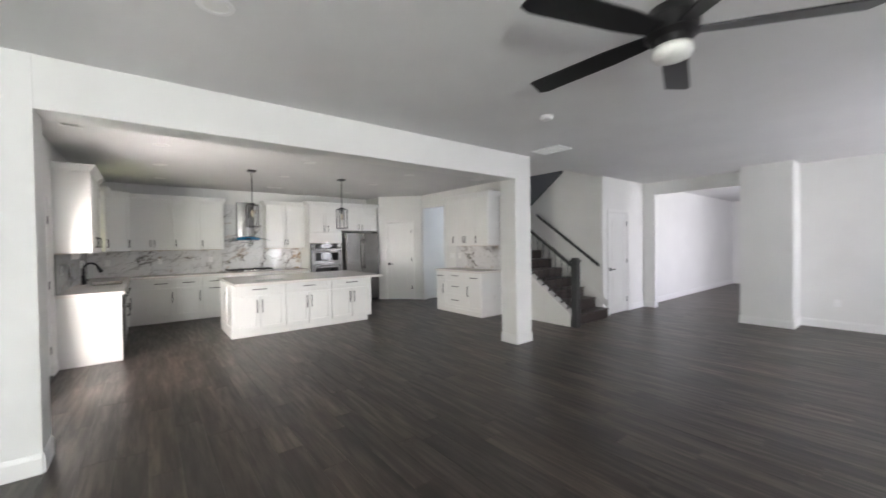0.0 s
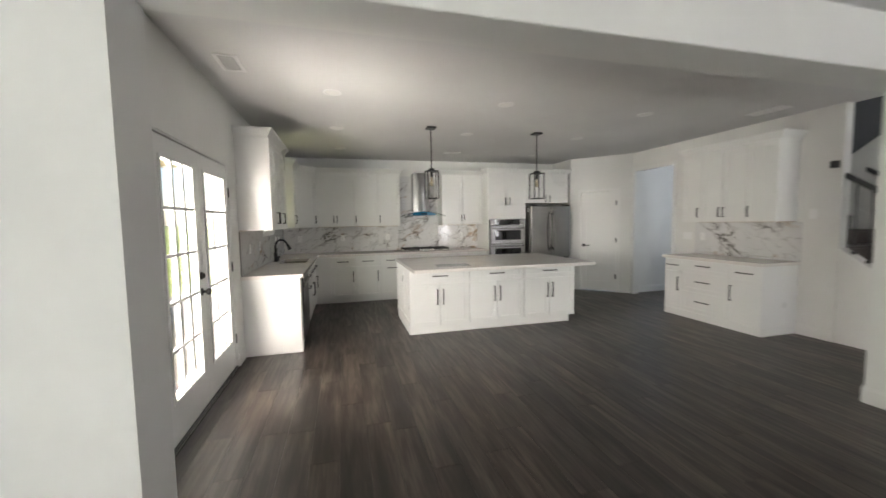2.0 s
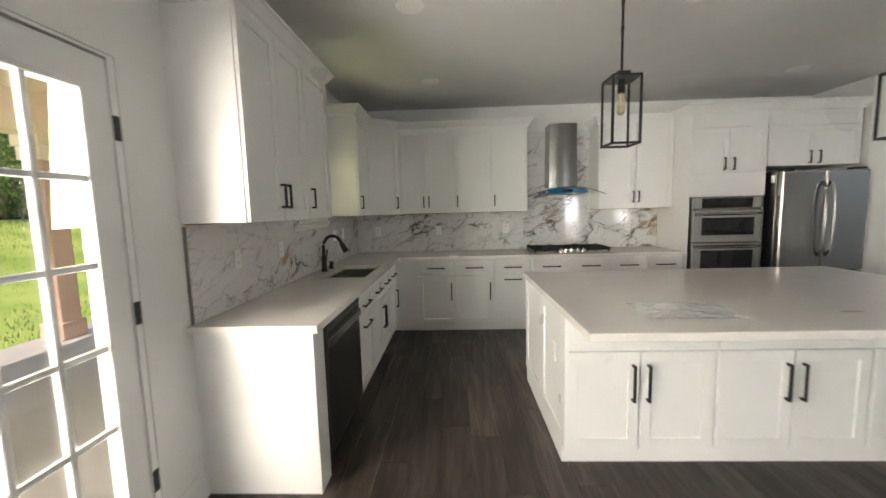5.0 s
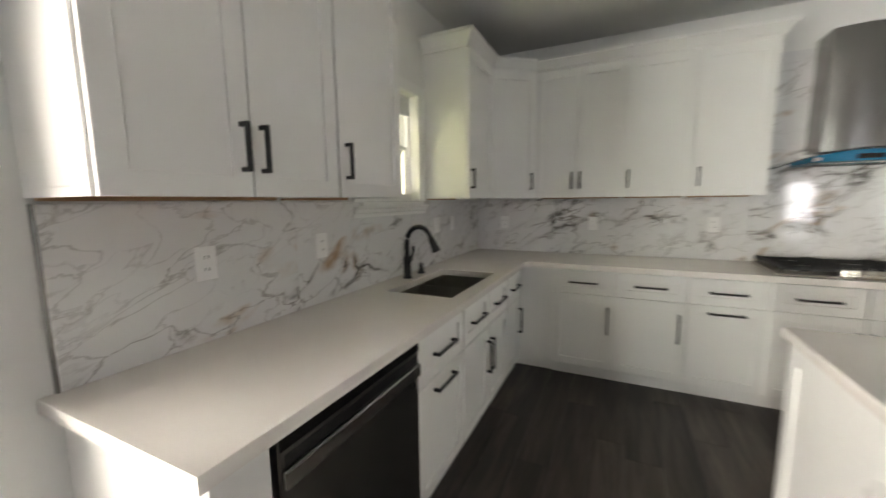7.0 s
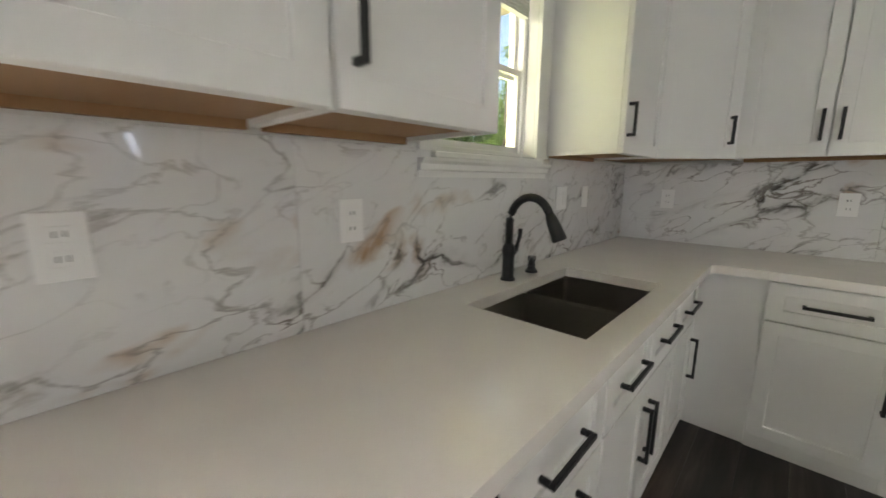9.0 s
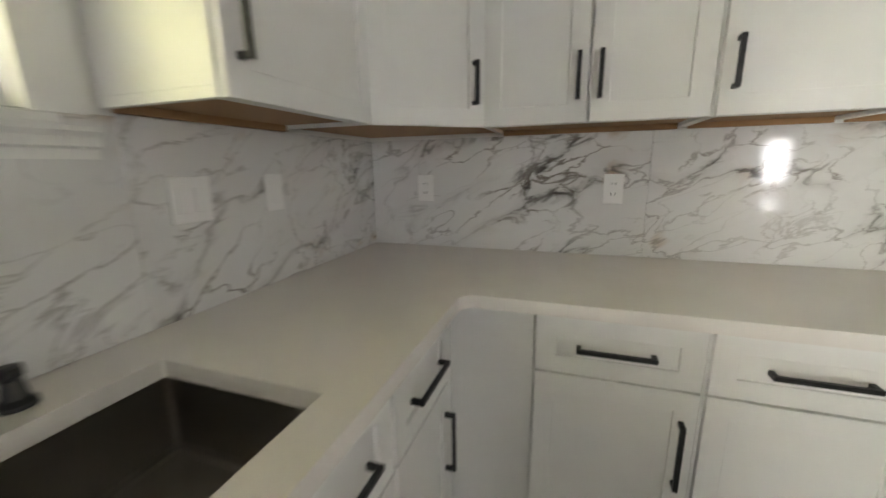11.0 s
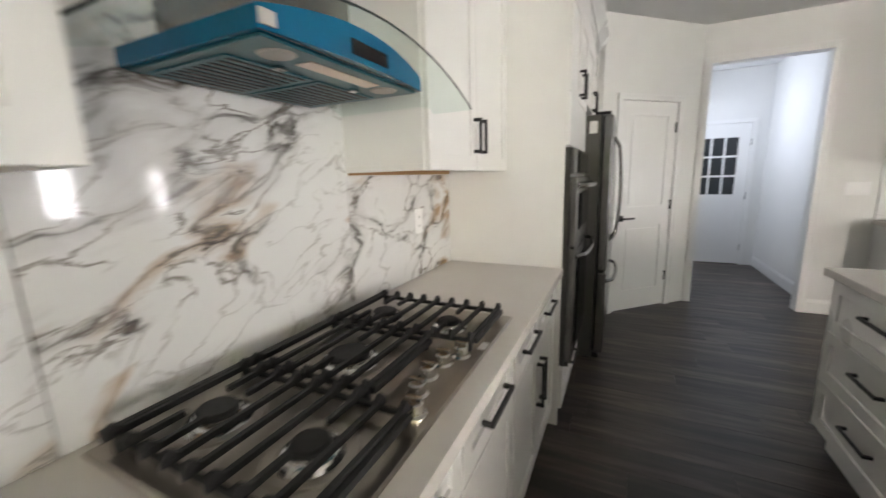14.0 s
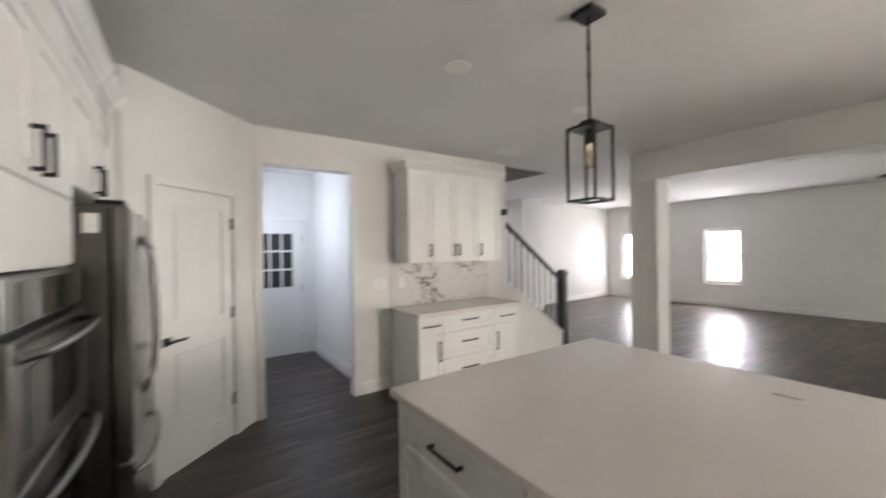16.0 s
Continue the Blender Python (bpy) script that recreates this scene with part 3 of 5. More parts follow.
# base cabinets, back wall
X = [0.860, 1.310, 1.766, 2.213]
for k in range(2):
    w = X[k + 1] - X[k] - 0.001
    base("base_cabinet", REAR(X[k]), w, drawer_door(w, w - 0.045))
w = X[3] - X[2] - 0.001
base("base_cabinet", REAR(X[2]), w, [("drawer", G, w - G, DRZ0, DRZ1, (w / 2, 0.771, False)), ("door", G, w - G, BZ + 0.005, DOZ, (w / 2, DOZ - 0.05, False))], "white shaker base cabinet with drawer and pull-out front")
for x0, x1, lab in ((2.213, 3.120, "white shaker base cabinet under the gas cooktop"), (3.121, 3.944, "white shaker base cabinet beside the oven tower")):
    w = x1 - x0 - 0.001
    base("base_cabinet", REAR(x0), w, [("drawer", G, w / 2 - G / 2, DRZ0, DRZ1, (w / 4, 0.771, False)), ("drawer", w / 2 + G / 2, w - G, DRZ0, DRZ1, (0.75 * w, 0.771, False))] + pair(w, BZ + 0.005, DOZ, False), lab)

# ---- worktops and splashback ----
SX0, SX1, SY0, SY1 = 0.172, 0.563, 9.18, 9.895


def worktop():
    """One L-shaped slab: rounded inner corner, eased edges, sink opening cut through."""
    bm = bmesh.new()
    z0, z1, r = 0.8745, TOP, 0.045
    for d in ((0.001, 0.65, 7.855, SY0), (0.001, SX0, SY0, SY1), (SX1, 0.65, SY0, SY1), (0.001, 0.65, SY1, 10.45 - r), (0.65 + r, 3.946, 10.45, BACK - 0.001), (0.001, 0.65, 10.45 - r, BACK - 0.001)):
        box(bm, *d, z0, z1)
    turn = [(0.65 + r - r * math.cos(radians(a)), 10.45 - r + r * math.sin(radians(a))) for a in range(0, 91, 15)]
    prism(bm, turn + [(0.65 + r, BACK - 0.001), (0.65, BACK - 0.001)], z0, z1, "z")
    bmesh.ops.remove_doubles(bm, verts=bm.verts, dist=0.0001)
    return solid("worktop", bm, QUARTZ, "pale polished quartz worktop, L-shaped, with a sink cut-out", "worktop", kind="thing")


worktop()


def slab(name, x0, x1, y0, y1, z0, z1, parent):
    return part(name, boxes((x0, x1, y0, y1, z0, z1), soft=0.0008), MARBLE, parent)


sp = thing("splashback", pose(0, 0, 0), "polished white marble splashback slabs with grey and rust veins", "splashback", kind="structure")
for y0, y1 in ((7.898, 8.715), (8.716, 9.99)):
    slab("slab", 0.0005, 0.012, y0, y1, TOP + 0.001, 1.405, sp)
slab("slab", 0.0005, 0.012, 9.991, 11.087, TOP + 0.001, UZ0 - 0.010, sp)
for x0, x1, z1 in ((0.013, 1.225, UZ0 - 0.010), (1.226, 2.214, UZ0 - 0.010), (2.217, 3.063, 2.43), (3.065, 3.945, UZ0 - 0.010)):
    slab("slab", x0, x1, BACK - 0.012, BACK - 0.0005, TOP + 0.001, z1, sp)
solid("edge_trim", boxes((0.0005, 0.014, 7.889, 7.897, TOP + 0.001, 1.405)), STEEL, "slim metal edge strip at the end of the marble", "trim")

# ---- island ----
IX0, IX1, IY0, IY1 = 1.912, 4.345, 8.10, 9.255


def island():
    t = thing("kitchen_island", pose(IX0, IY0, 0), "white shaker kitchen island with doors, drawers and panelled end", "island")
    w, d = IX1 - IX0, IY1 - IY0
    part("body", boxes((0.0205, w - 0.0205, FT + 0.0005, d - FT - 0.0005, BZ, B1)), CAB, t)
    part("plinth", boxes((0.0, w - 0.06, 0.05, d - 0.05, 0, BZ - 0.001)), CAB, t)
    third = w / 3
    for k in range(3):
        x0, x1 = k * third + 0.012, (k + 1) * third - 0.012
        c = (x0 + x1) / 2
        front(t, "drawer", x0, x1, DRZ0 - 0.005, DRZ1, FT, (c, 0.774, False))
        front(t, "door", x0, c - G / 2, BZ + 0.012, DOZ - 0.012, FT, (c - 0.04, DOZ - 0.183, True))
        front(t, "door", c + G / 2, x1, BZ + 0.012, DOZ - 0.012, FT, (c + 0.04, DOZ - 0.183, True))
    # back: drawer stacks
    turn = pose(w, d, 0, 0, 0, 180)
    for k in range(3):
        x0, x1 = k * third + 0.012, (k + 1) * third - 0.012
        for a, b in ((BZ + 0.01, 0.355), (0.36, 0.61), (0.615, DRZ1)):
            bm = shaker(x0, x1, a, b, FT)
            bmesh.ops.transform(bm, matrix=turn, verts=bm.verts)
            dr = part("drawer", bm, CAB, t)
            bm = pull((x0 + x1) / 2, (a + b) / 2 + 0.035, 0.0, 0.205, False)
            bmesh.ops.transform(bm, matrix=turn, verts=bm.verts)
            part("handle", bm, BLACK, dr, "square matt black bar pull")
    # panelled ends
    for side in (0, 1):
        turn = pose(FT, d, 0, 0, 0, -90) if side == 0 else pose(w - FT, 0, 0, 0, 0, 90)
        for a, b in ((0.001, d / 2 - 0.0005), (d / 2 + 0.0005, d - 0.001)):
            bm = shaker(a, b, BZ, B1, 0.0, 0.075)
            bmesh.ops.transform(bm, matrix=turn, verts=bm.verts)
            part("end_panel", bm, CAB, t)
    solid("island_worktop", boxes((1.895, 4.375, 7.680, 9.285, 0.8745, TOP), soft=0.003), QUARTZ, "large pale quartz worktop that overhangs the island's front", "worktop", kind="thing")


island()

# ---- buffet on the right wall ----
BUY0, BUY1 = 6.72, 8.15
FACEW = lambda y1: pose(RIGHT - 0.002, y1, 0, 0, 0, -90)
bw = BUY1 - BUY0
a, b = 0.30, bw - 0.42
fr = [("drawer", G, a - G / 2, DRZ0, DRZ1, (a / 2, 0.771, False)), ("door", G, a - G / 2, BZ + 0.005, DOZ, (a - 0.045, DOZ - 0.187, True)),
      ("drawer", b + G / 2, bw - G, DRZ0, DRZ1, ((b + bw) / 2, 0.771, False)), ("door", b + G / 2, bw - G, BZ + 0.005, DOZ, (b + 0.045, DOZ - 0.187, True))]
for z0, z1 in ((BZ + 0.005, 0.40), (0.406, DOZ), (DRZ0, DRZ1)):
    fr.append(("drawer", a + G / 2, b - G / 2, z0, z1, ((a + b) / 2, (z0 + z1) / 2 + 0.02, False)))
buffet = cabinet("buffet_base_cabinet", FACEW(BUY1), bw, 0.60, 0, B1, fr, "white shaker buffet cabinet with drawers between two doors", "buffet cabinets", toe=BZ)
part("plinth", boxes((0.0, bw, -0.60 + FT - 0.012, -0.001, 0, BZ - 0.001), soft=0.002), CAB, buffet)
solid("buffet_worktop", boxes((RIGHT - 0.64, RIGHT - 0.001, BUY0 - 0.025, BUY1 + 0.02, 0.8745, TOP), soft=0.003), QUARTZ, "pale quartz worktop on the buffet cabinet", "worktop", kind="thing")
sp2 = thing("buffet_splashback", pose(0, 0, 0), "white veined marble splashback above the buffet", "splashback", kind="structure")
slab("slab", RIGHT - 0.012, RIGHT - 0.0005, BUY0 - 0.02, BUY1 + 0.01, TOP + 0.001, UZ0 - 0.010, sp2)
ux0, ux1 = 6.765, 8.10
uw = ux1 - ux0
d1, d2 = 0.315, uw - 0.385
m1 = (d1 + d2) / 2
fr = [("door", G, d1 - G, UZ0, UZ1, (d1 - 0.045, UZ0 + 0.138, True)), ("door", d1, m1 - G / 2, UZ0, UZ1, (m1 - 0.032, UZ0 + 0.138, True)),
      ("door", m1 + G / 2, d2, UZ0, UZ1, (m1 + 0.032, UZ0 + 0.138, True)), ("door", d2 + G, uw - G, UZ0, UZ1, (d2 + 0.045, UZ0 + 0.138, True))]
cab = cabinet("buffet_wall_cabinet", FACEW(ux1), uw, UD, UZ0, UZ1, fr, "white shaker wall cabinet with four doors over the buffet", "buffet cabinets", underside=True)
crown("crown", [(0, 0, -1, 0), (0, -UD + FT, -1, -1), (uw, -UD + FT, 1, -1), (uw, 0, 1, 0)], UZ1, cab)

# ---- oven tower, ovens, refrigerator ----
TX0, TX1, TY = 3.948, 4.775, 10.44
t = thing("oven_tower_cabinet", pose(TX0, BACK - 0.002, 0), "tall white shaker cabinet that holds the two built-in ovens", "cabinet")
tw, td = TX1 - TX0, BACK - 0.002 - TY - FT
part("side_panel", boxes((0, 0.02, -td, 0, 0, UZ1 + 0.01)), CAB, t)
part("side_panel", boxes((tw - 0.02, tw, -td, 0, 0, UZ1 + 0.01)), CAB, t)
part("body", boxes((0.02, tw - 0.02, -td, 0, 1.53, UZ1 + 0.01), (0.02, tw - 0.02, -td, 0, 0.10, 0.345), (0.02, tw - 0.02, -0.1, 0, 0.345, 1.53)), CAB, t)
part("toe_kick", boxes((0.02, tw - 0.02, -td + 0.05, -td + 0.065, 0, 0.099)), CAB, t)
part("rail", boxes((0.003, tw - 0.003, -td - FT, -td - 0.0005, 1.535, 1.780)), CAB, t)
for f in [("door", G, tw / 2 - 0.0015, 1.788, 2.275, (tw / 2 - 0.05, 1.885, True)), ("door", tw / 2 + 0.0015, tw - G, 1.788, 2.275, (tw / 2 + 0.05, 1.885, True))]:
    front(t, f[0], f[1], f[2], f[3], f[4], -td, f[5], 0.137)
front(t, "drawer", G, tw - G, 0.105, 0.335, -td, (tw / 2, 0.24, False))
part("frieze", boxes((0.003, tw - 0.003, -td - FT, -td - 0.0005, 2.280, UZ1 + 0.01)), CAB, t)
crown("crown", [(0, 0, -1, 0), (0, -td - FT, -1, -1), (tw, -td - FT, 0, -1)], UZ1 + 0.01, t)

FX0, FX1 = 4.778, 5.765
fw = FX1 - FX0
cab = cabinet("fridge_top_cabinet", REAR(FX0), fw, td + FT, 1.845, UZ1 + 0.01, [("door", G, fw / 2 - 0.0015, 1.848, 2.275, (fw / 2 - 0.05, 1.935, True)), ("door", fw / 2 + 0.0015, fw - G, 1.848, 2.275, (fw / 2 + 0.05, 1.935, True)), ("frieze", G, fw - G, 2.280, UZ1 + 0.009, None)], "white shaker cabinet built over the refrigerator", "kitchen wall cabinets")
crown("crown", [(0, -td - FT, 0, -1), (fw, -td - FT, 1, -1), (fw, -0.7, 1, 0)], UZ1 + 0.01, cab)


def bowed_bar(x0, x1, z, y, out, r=0.011, upright=False, steps=12):
    """A bowed appliance handle with short feet."""
    pts = []
    for i in range(steps + 1):
        u = i / steps
        o = out * (0.35 + 0.65 * math.sin(math.pi * u) ** 0.6) if 0 < i < steps else 0.0
        a = x0 + (x1 - x0) * u
        pts.append((z, y - o, a) if upright else (a, y - o, z))
    return tube(bmesh.new(), pts, r, 10)


def oven():
    ox = 0.762
    t = thing("double_wall_oven", pose(TX0 + (tw - ox) / 2, TY - 0.005, 0), "stainless double wall oven with black glass doors", "oven")
    part("housing", boxes((0.0, ox, 0.0, 0.05, 0.35, 1.525), (0.04, ox - 0.04, 0.05, 0.54, 0.37, 1.51)), DARKSTEEL, t)
    part("control_panel", boxes((0.0, ox, -0.022, -0.001, 1.395, 1.522), soft=0.003), STEEL, t)
    part("display", boxes((0.10, ox - 0.115, -0.025, -0.0225, 1.402, 1.508)), BLACKGLASS, t)
    for z0, z1 in ((1.020, 1.378), (0.375, 1.012)):
        d = part("oven_door", boxes((0.0, ox, -0.035, -0.001, z0, z1), soft=0.004), STEEL, t)
        part("window", boxes((0.098, ox - 0.098, -0.038, -0.0355, z0 + 0.078, z1 - 0.085)), BLACKGLASS, d, "black glass oven window")
        part("handle", bowed_bar(0.03, ox - 0.03, z1 - 0.045, -0.035, 0.055, 0.013), STEEL, d, "bowed polished steel handle")
    part("vent", boxes((0.0, ox, -0.02, -0.001, 0.352, 0.37)), DARKSTEEL, t)


oven()


def fridge():
    w, h, d = 0.905, 1.78, 0.80
    t = thing("refrigerator", pose(4.815, 11.07 - d, 0), "stainless french-door refrigerator with two bowed handles", "refrigerator")
    part("cabinet_body", boxes((0, w, 0.075, d, 0.03, h), soft=0.004), DARKSTEEL, t, "dark grey steel sides")
    for x in (0.05, w - 0.09):
        part("foot", boxes((x, x + 0.04, 0.1, 0.14, 0, 0.03)), BLACK, t)
    part("hinge_cover", boxes((0.02, 0.14, 0.02, 0.12, h + 0.0005, h + 0.02), soft=0.003), BLACK, t)
    part("hinge_cover", boxes((w - 0.14, w - 0.02, 0.02, 0.12, h + 0.0005, h + 0.02), soft=0.003), BLACK, t)
    for x0, x1, hx in ((0.002, w / 2 - 0.003, w / 2 - 0.045), (w / 2 + 0.003, w - 0.002, w / 2 + 0.045)):
        dr = part("fridge_door", boxes((x0, x1, 0.0, 0.068, 0.70, h - 0.004), soft=0.012), STEEL, t)
        part("handle", bowed_bar(0.86, 1.66, hx, 0.0, 0.060, 0.013, True), STEEL, dr, "tall bowed polished handle")
    dr = part("freezer_drawer", boxes((0.002, w - 0.002, 0.0, 0.068, 0.07, 0.69), soft=0.012), STEEL, t)
    part("handle", bowed_bar(0.08, w - 0.08, 0.61, 0.0, 0.060, 0.013), STEEL, dr, "long bowed polished handle")
    part("grille", boxes((0.01, w - 0.01, 0.03, 0.074, 0.03, 0.066)), BLACK, t)
    part("sticker", boxes((-0.0012, -0.0002, 0.10, 0.15, 1.66, 1.74)), PAPER, t, "small white paper label")


fridge()


def dishwasher():
    w = 0.672
    t = thing("dishwasher", LEFT(8.042), "dark stainless dishwasher under the worktop", "dishwasher")
    part("tub", boxes((0.004, w - 0.004, -0.56, -0.02, 0.02, 0.868)), BLACK, t)
    part("door", boxes((0.004, w - 0.004, -0.625, -0.562, 0.115, 0.868), soft=0.005), DARKSTEEL, t)
    part("control_band", boxes((0.006, w - 0.006, -0.6275, -0.6252, 0.826, 0.866)), BLACKGLASS, t, "black glass control band")
    part("pocket", boxes((0.02, w - 0.02, -0.6268, -0.6252, 0.782, 0.812)), BLACK, t, "dark grip pocket")
    part("pocket_handle", boxes((0.01, w - 0.01, -0.640, -0.6255, 0.728, 0.778), soft=0.004), STEEL, t, "pale brushed steel grip bar")
    part("toe_kick", boxes((0.004, w - 0.004, -0.585, -0.561, 0.0, 0.11)), BLACK, t)
    part("badge", boxes((w - 0.055, w - 0.035, -0.6262, -0.6252, 0.690, 0.712)), STEEL, t, "small grey badge")


dishwasher()

# ---- range hood and cooktop ----


def range_hood():
    """Chimney in two telescoped lengths, wrapped body with a filter plate, arched glass sheet."""
    cx, back = 2.665, BACK - 0.014
    t = thing("range_hood", pose(cx, back, 0), "stainless chimney range hood with curved glass and blue film", "range hood")

    def arch(x):
        return 1.691 - 0.097 * (x / 0.437) ** 2

    for half, deep, z0, z1, label in ((0.170, 0.235, 1.700, 2.155, "rounded brushed steel chimney"), (0.166, 0.231, 2.1555, 2.468, "upper sleeve of the steel chimney")):
        bm = bmesh.new()
        outline = [(-half, 0.0)] + [(-half + 2 * half * k / 14, -deep - 0.030 * math.sin(math.pi * k / 14)) for k in range(15)] + [(half, 0.0)]
        prism(bm, outline, z0, z1, "z")
        part("chimney", bm, STEEL, t, label)
    # wrapped body: flat sides, front face up to the glass
    hw, deep, zb, n = 0.252, 0.392, 1.622, 16
    bm = bmesh.new()
    rows = []
    for k in range(n + 1):
        x = -hw + 2 * hw * k / n
        y = -deep - 0.018 * math.sin(math.pi * k / n)
        rows.append([bm.verts.new(p) for p in ((x, 0, zb), (x, y, zb), (x, y, arch(x) - 0.002), (x, 0, arch(x) - 0.002))])
    for a, b in zip(rows, rows[1:]):
        for k in range(4):
            bm.faces.new((a[k], a[(k + 1) % 4], b[(k + 1) % 4], b[k]))
    bm.faces.new(rows[0][::-1])
    bm.faces.new(rows[-1])
    part("canopy_body", bm, BLUEFILM, t, "canopy body still wrapped in bright blue film")
    part("filter_plate", boxes((-hw + 0.012, hw - 0.012, -deep + 0.012, -0.012, 1.6165, 1.6215), soft=0.001), TEALFILM, t, "underside plate under teal film")
    for x0, x1 in ((-0.215, -0.008), (0.008, 0.215)):
        f = part("grease_filter", boxes((x0, x1, -0.262, -0.035, 1.6135, 1.6160)), TEALFILM, t, "grease filter under teal film")
        for k in range(9):
            part("slot", boxes((x0 + 0.014, x1 - 0.014, -0.252 + k * 0.0242, -0.243 + k * 0.0242, 1.6120, 1.6133)), BLACK, f)
        part("latch", boxes(((x0 + x1) / 2 - 0.012, (x0 + x1) / 2 + 0.012, -0.285, -0.267, 1.6085, 1.6160), soft=0.002), CHROME, f, "small chrome filter latch")
    for x in (-0.165, 0.165):
        part("lamp", lathe(bmesh.new(), [(0, 1.6135), (0.030, 1.6135), (0.034, 1.6163)], 20, (x, -0.330)), HOODLAMP, t, "round frosted hood lamp")
    # the strip's beige base colour holds a reflection
    part("beige_strip", boxes((-0.105, 0.115, -0.352, -0.312, 1.6150, 1.6163)), material("beige_hood_metal", (0.62, 0.50, 0.43), 0.3, 0.6), t, "metal strip between films, beige reflection in its colour")
    part("control_strip", boxes((-0.055, 0.065, -deep - 0.0195, -deep - 0.008, 1.634, 1.662)), BLACKGLASS, t, "dark glass control strip")
    # pale block stands for a fold at the film's front-left corner
    part("film_fold", boxes((-hw + 0.002, -hw + 0.030, -deep - 0.006, -deep + 0.004, 1.628, 1.650)), HOODLAMP, t, "pale fold at the film's front corner")
    # glass sheet that arches from side to side, seen along its edges
    bm = bmesh.new()
    n, half, front_y = 28, 0.437, -0.462
    grid = []
    for i in range(n + 1):
        x = -half + 2 * half * i / n
        z = arch(x)
        grid.append([bm.verts.new(p) for p in ((x, 0.0, z), (x, front_y, z), (x, front_y, z + 0.006), (x, 0.0, z + 0.006))])
    for a, b in zip(grid, grid[1:]):
        for k in range(4):
            bm.faces.new((a[k], a[(k + 1) % 4], b[(k + 1) % 4], b[k]))
    bm.faces.new(grid[0][::-1])
    bm.faces.new(grid[-1])
    g = part("glass_canopy", bm, HOODGLASS, t, "clear curved glass canopy")
    g.visible_shadow = False
    bm = bmesh.new()
    for i in range(n):
        ring = []
        for q in (i, i + 1):
            x = -half + 2 * half * q / n
            ring.append([bm.verts.new((x, front_y - dy, arch(x) + dz)) for dy, dz in ((0.0005, 0.001), (0.002, 0.001), (0.002, 0.005), (0.0005, 0.005))])
        for k in range(4):
            bm.faces.new((ring[0][k], ring[1][k], ring[1][(k + 1) % 4], ring[0][(k + 1) % 4]))
    bmesh.ops.remove_doubles(bm, verts=bm.verts, dist=0.00005)
    part("glass_rim", bm, GLASSRIM, g, "dark polished glass edge")
    part("seam", boxes((-hw, hw, -deep - 0.0005, -deep + 0.001, 1.6205, 1.6215)), GLASSRIM, g)


range_hood()


TRAYSTEEL = brushed("warm_cooktop_steel", (0.37, 0.335, 0.295), 0.30, (60, 1, 1))
BURNERS = ((0.165, 0.405, 0.045), (0.165, 0.155, 0.040), (0.465, 0.315, 0.060), (0.765, 0.405, 0.045), (0.765, 0.165, 0.038))


def grate(gx0, gx1, gy0, gy1):
    """A cast-iron grate: bars with upturned ends across two side rails, broken round the burners."""
    bm = bmesh.new()
    for x in (gx0 + 0.012, gx1 - 0.022):
        box(bm, x, x + 0.010, gy0, gy1, 0.034, 0.0455)
    box(bm, gx0, gx1, gy1 + 0.0005, gy1 + 0.013, 0.034, 0.0545)
    box(bm, gx0 + 0.02, gx1 - 0.02, gy0 - 0.012, gy0 - 0.0005, 0.034, 0.048)
    n = max(3, round((gy1 - gy0) / 0.056))
    for k in range(n + 1):
        y = gy0 + 0.006 + (gy1 - gy0 - 0.012) * k / n
        cuts = [(bx - 0.6 * r - 0.018, bx + 0.6 * r + 0.018) for bx, by, r in BURNERS if gx0 < bx < gx1 and abs(by - y) < r * 0.75]
        spans, a = [], gx0
        for c0, c1 in cuts:
            spans.append((a, c0))
            a = c1
        spans.append((a, gx1))
        for a, b in spans:
            box(bm, a, b, y - 0.005, y + 0.005, 0.0415, 0.0535)
        for e, way in ((gx0, 1), (gx1, -1)):
            prism(bm, [(e, 0.0540), (e + way * 0.010, 0.0665), (e + way * 0.018, 0.0660), (e + way * 0.034, 0.0540)], y - 0.0055, y + 0.0055, "y")
    for x in (gx0 + 0.017, gx1 - 0.017):
        for y in (gy0 + 0.01, gy1 - 0.01):
            box(bm, x - 0.007, x + 0.007, y - 0.007, y + 0.007, 0.012, 0.034)
    return bm


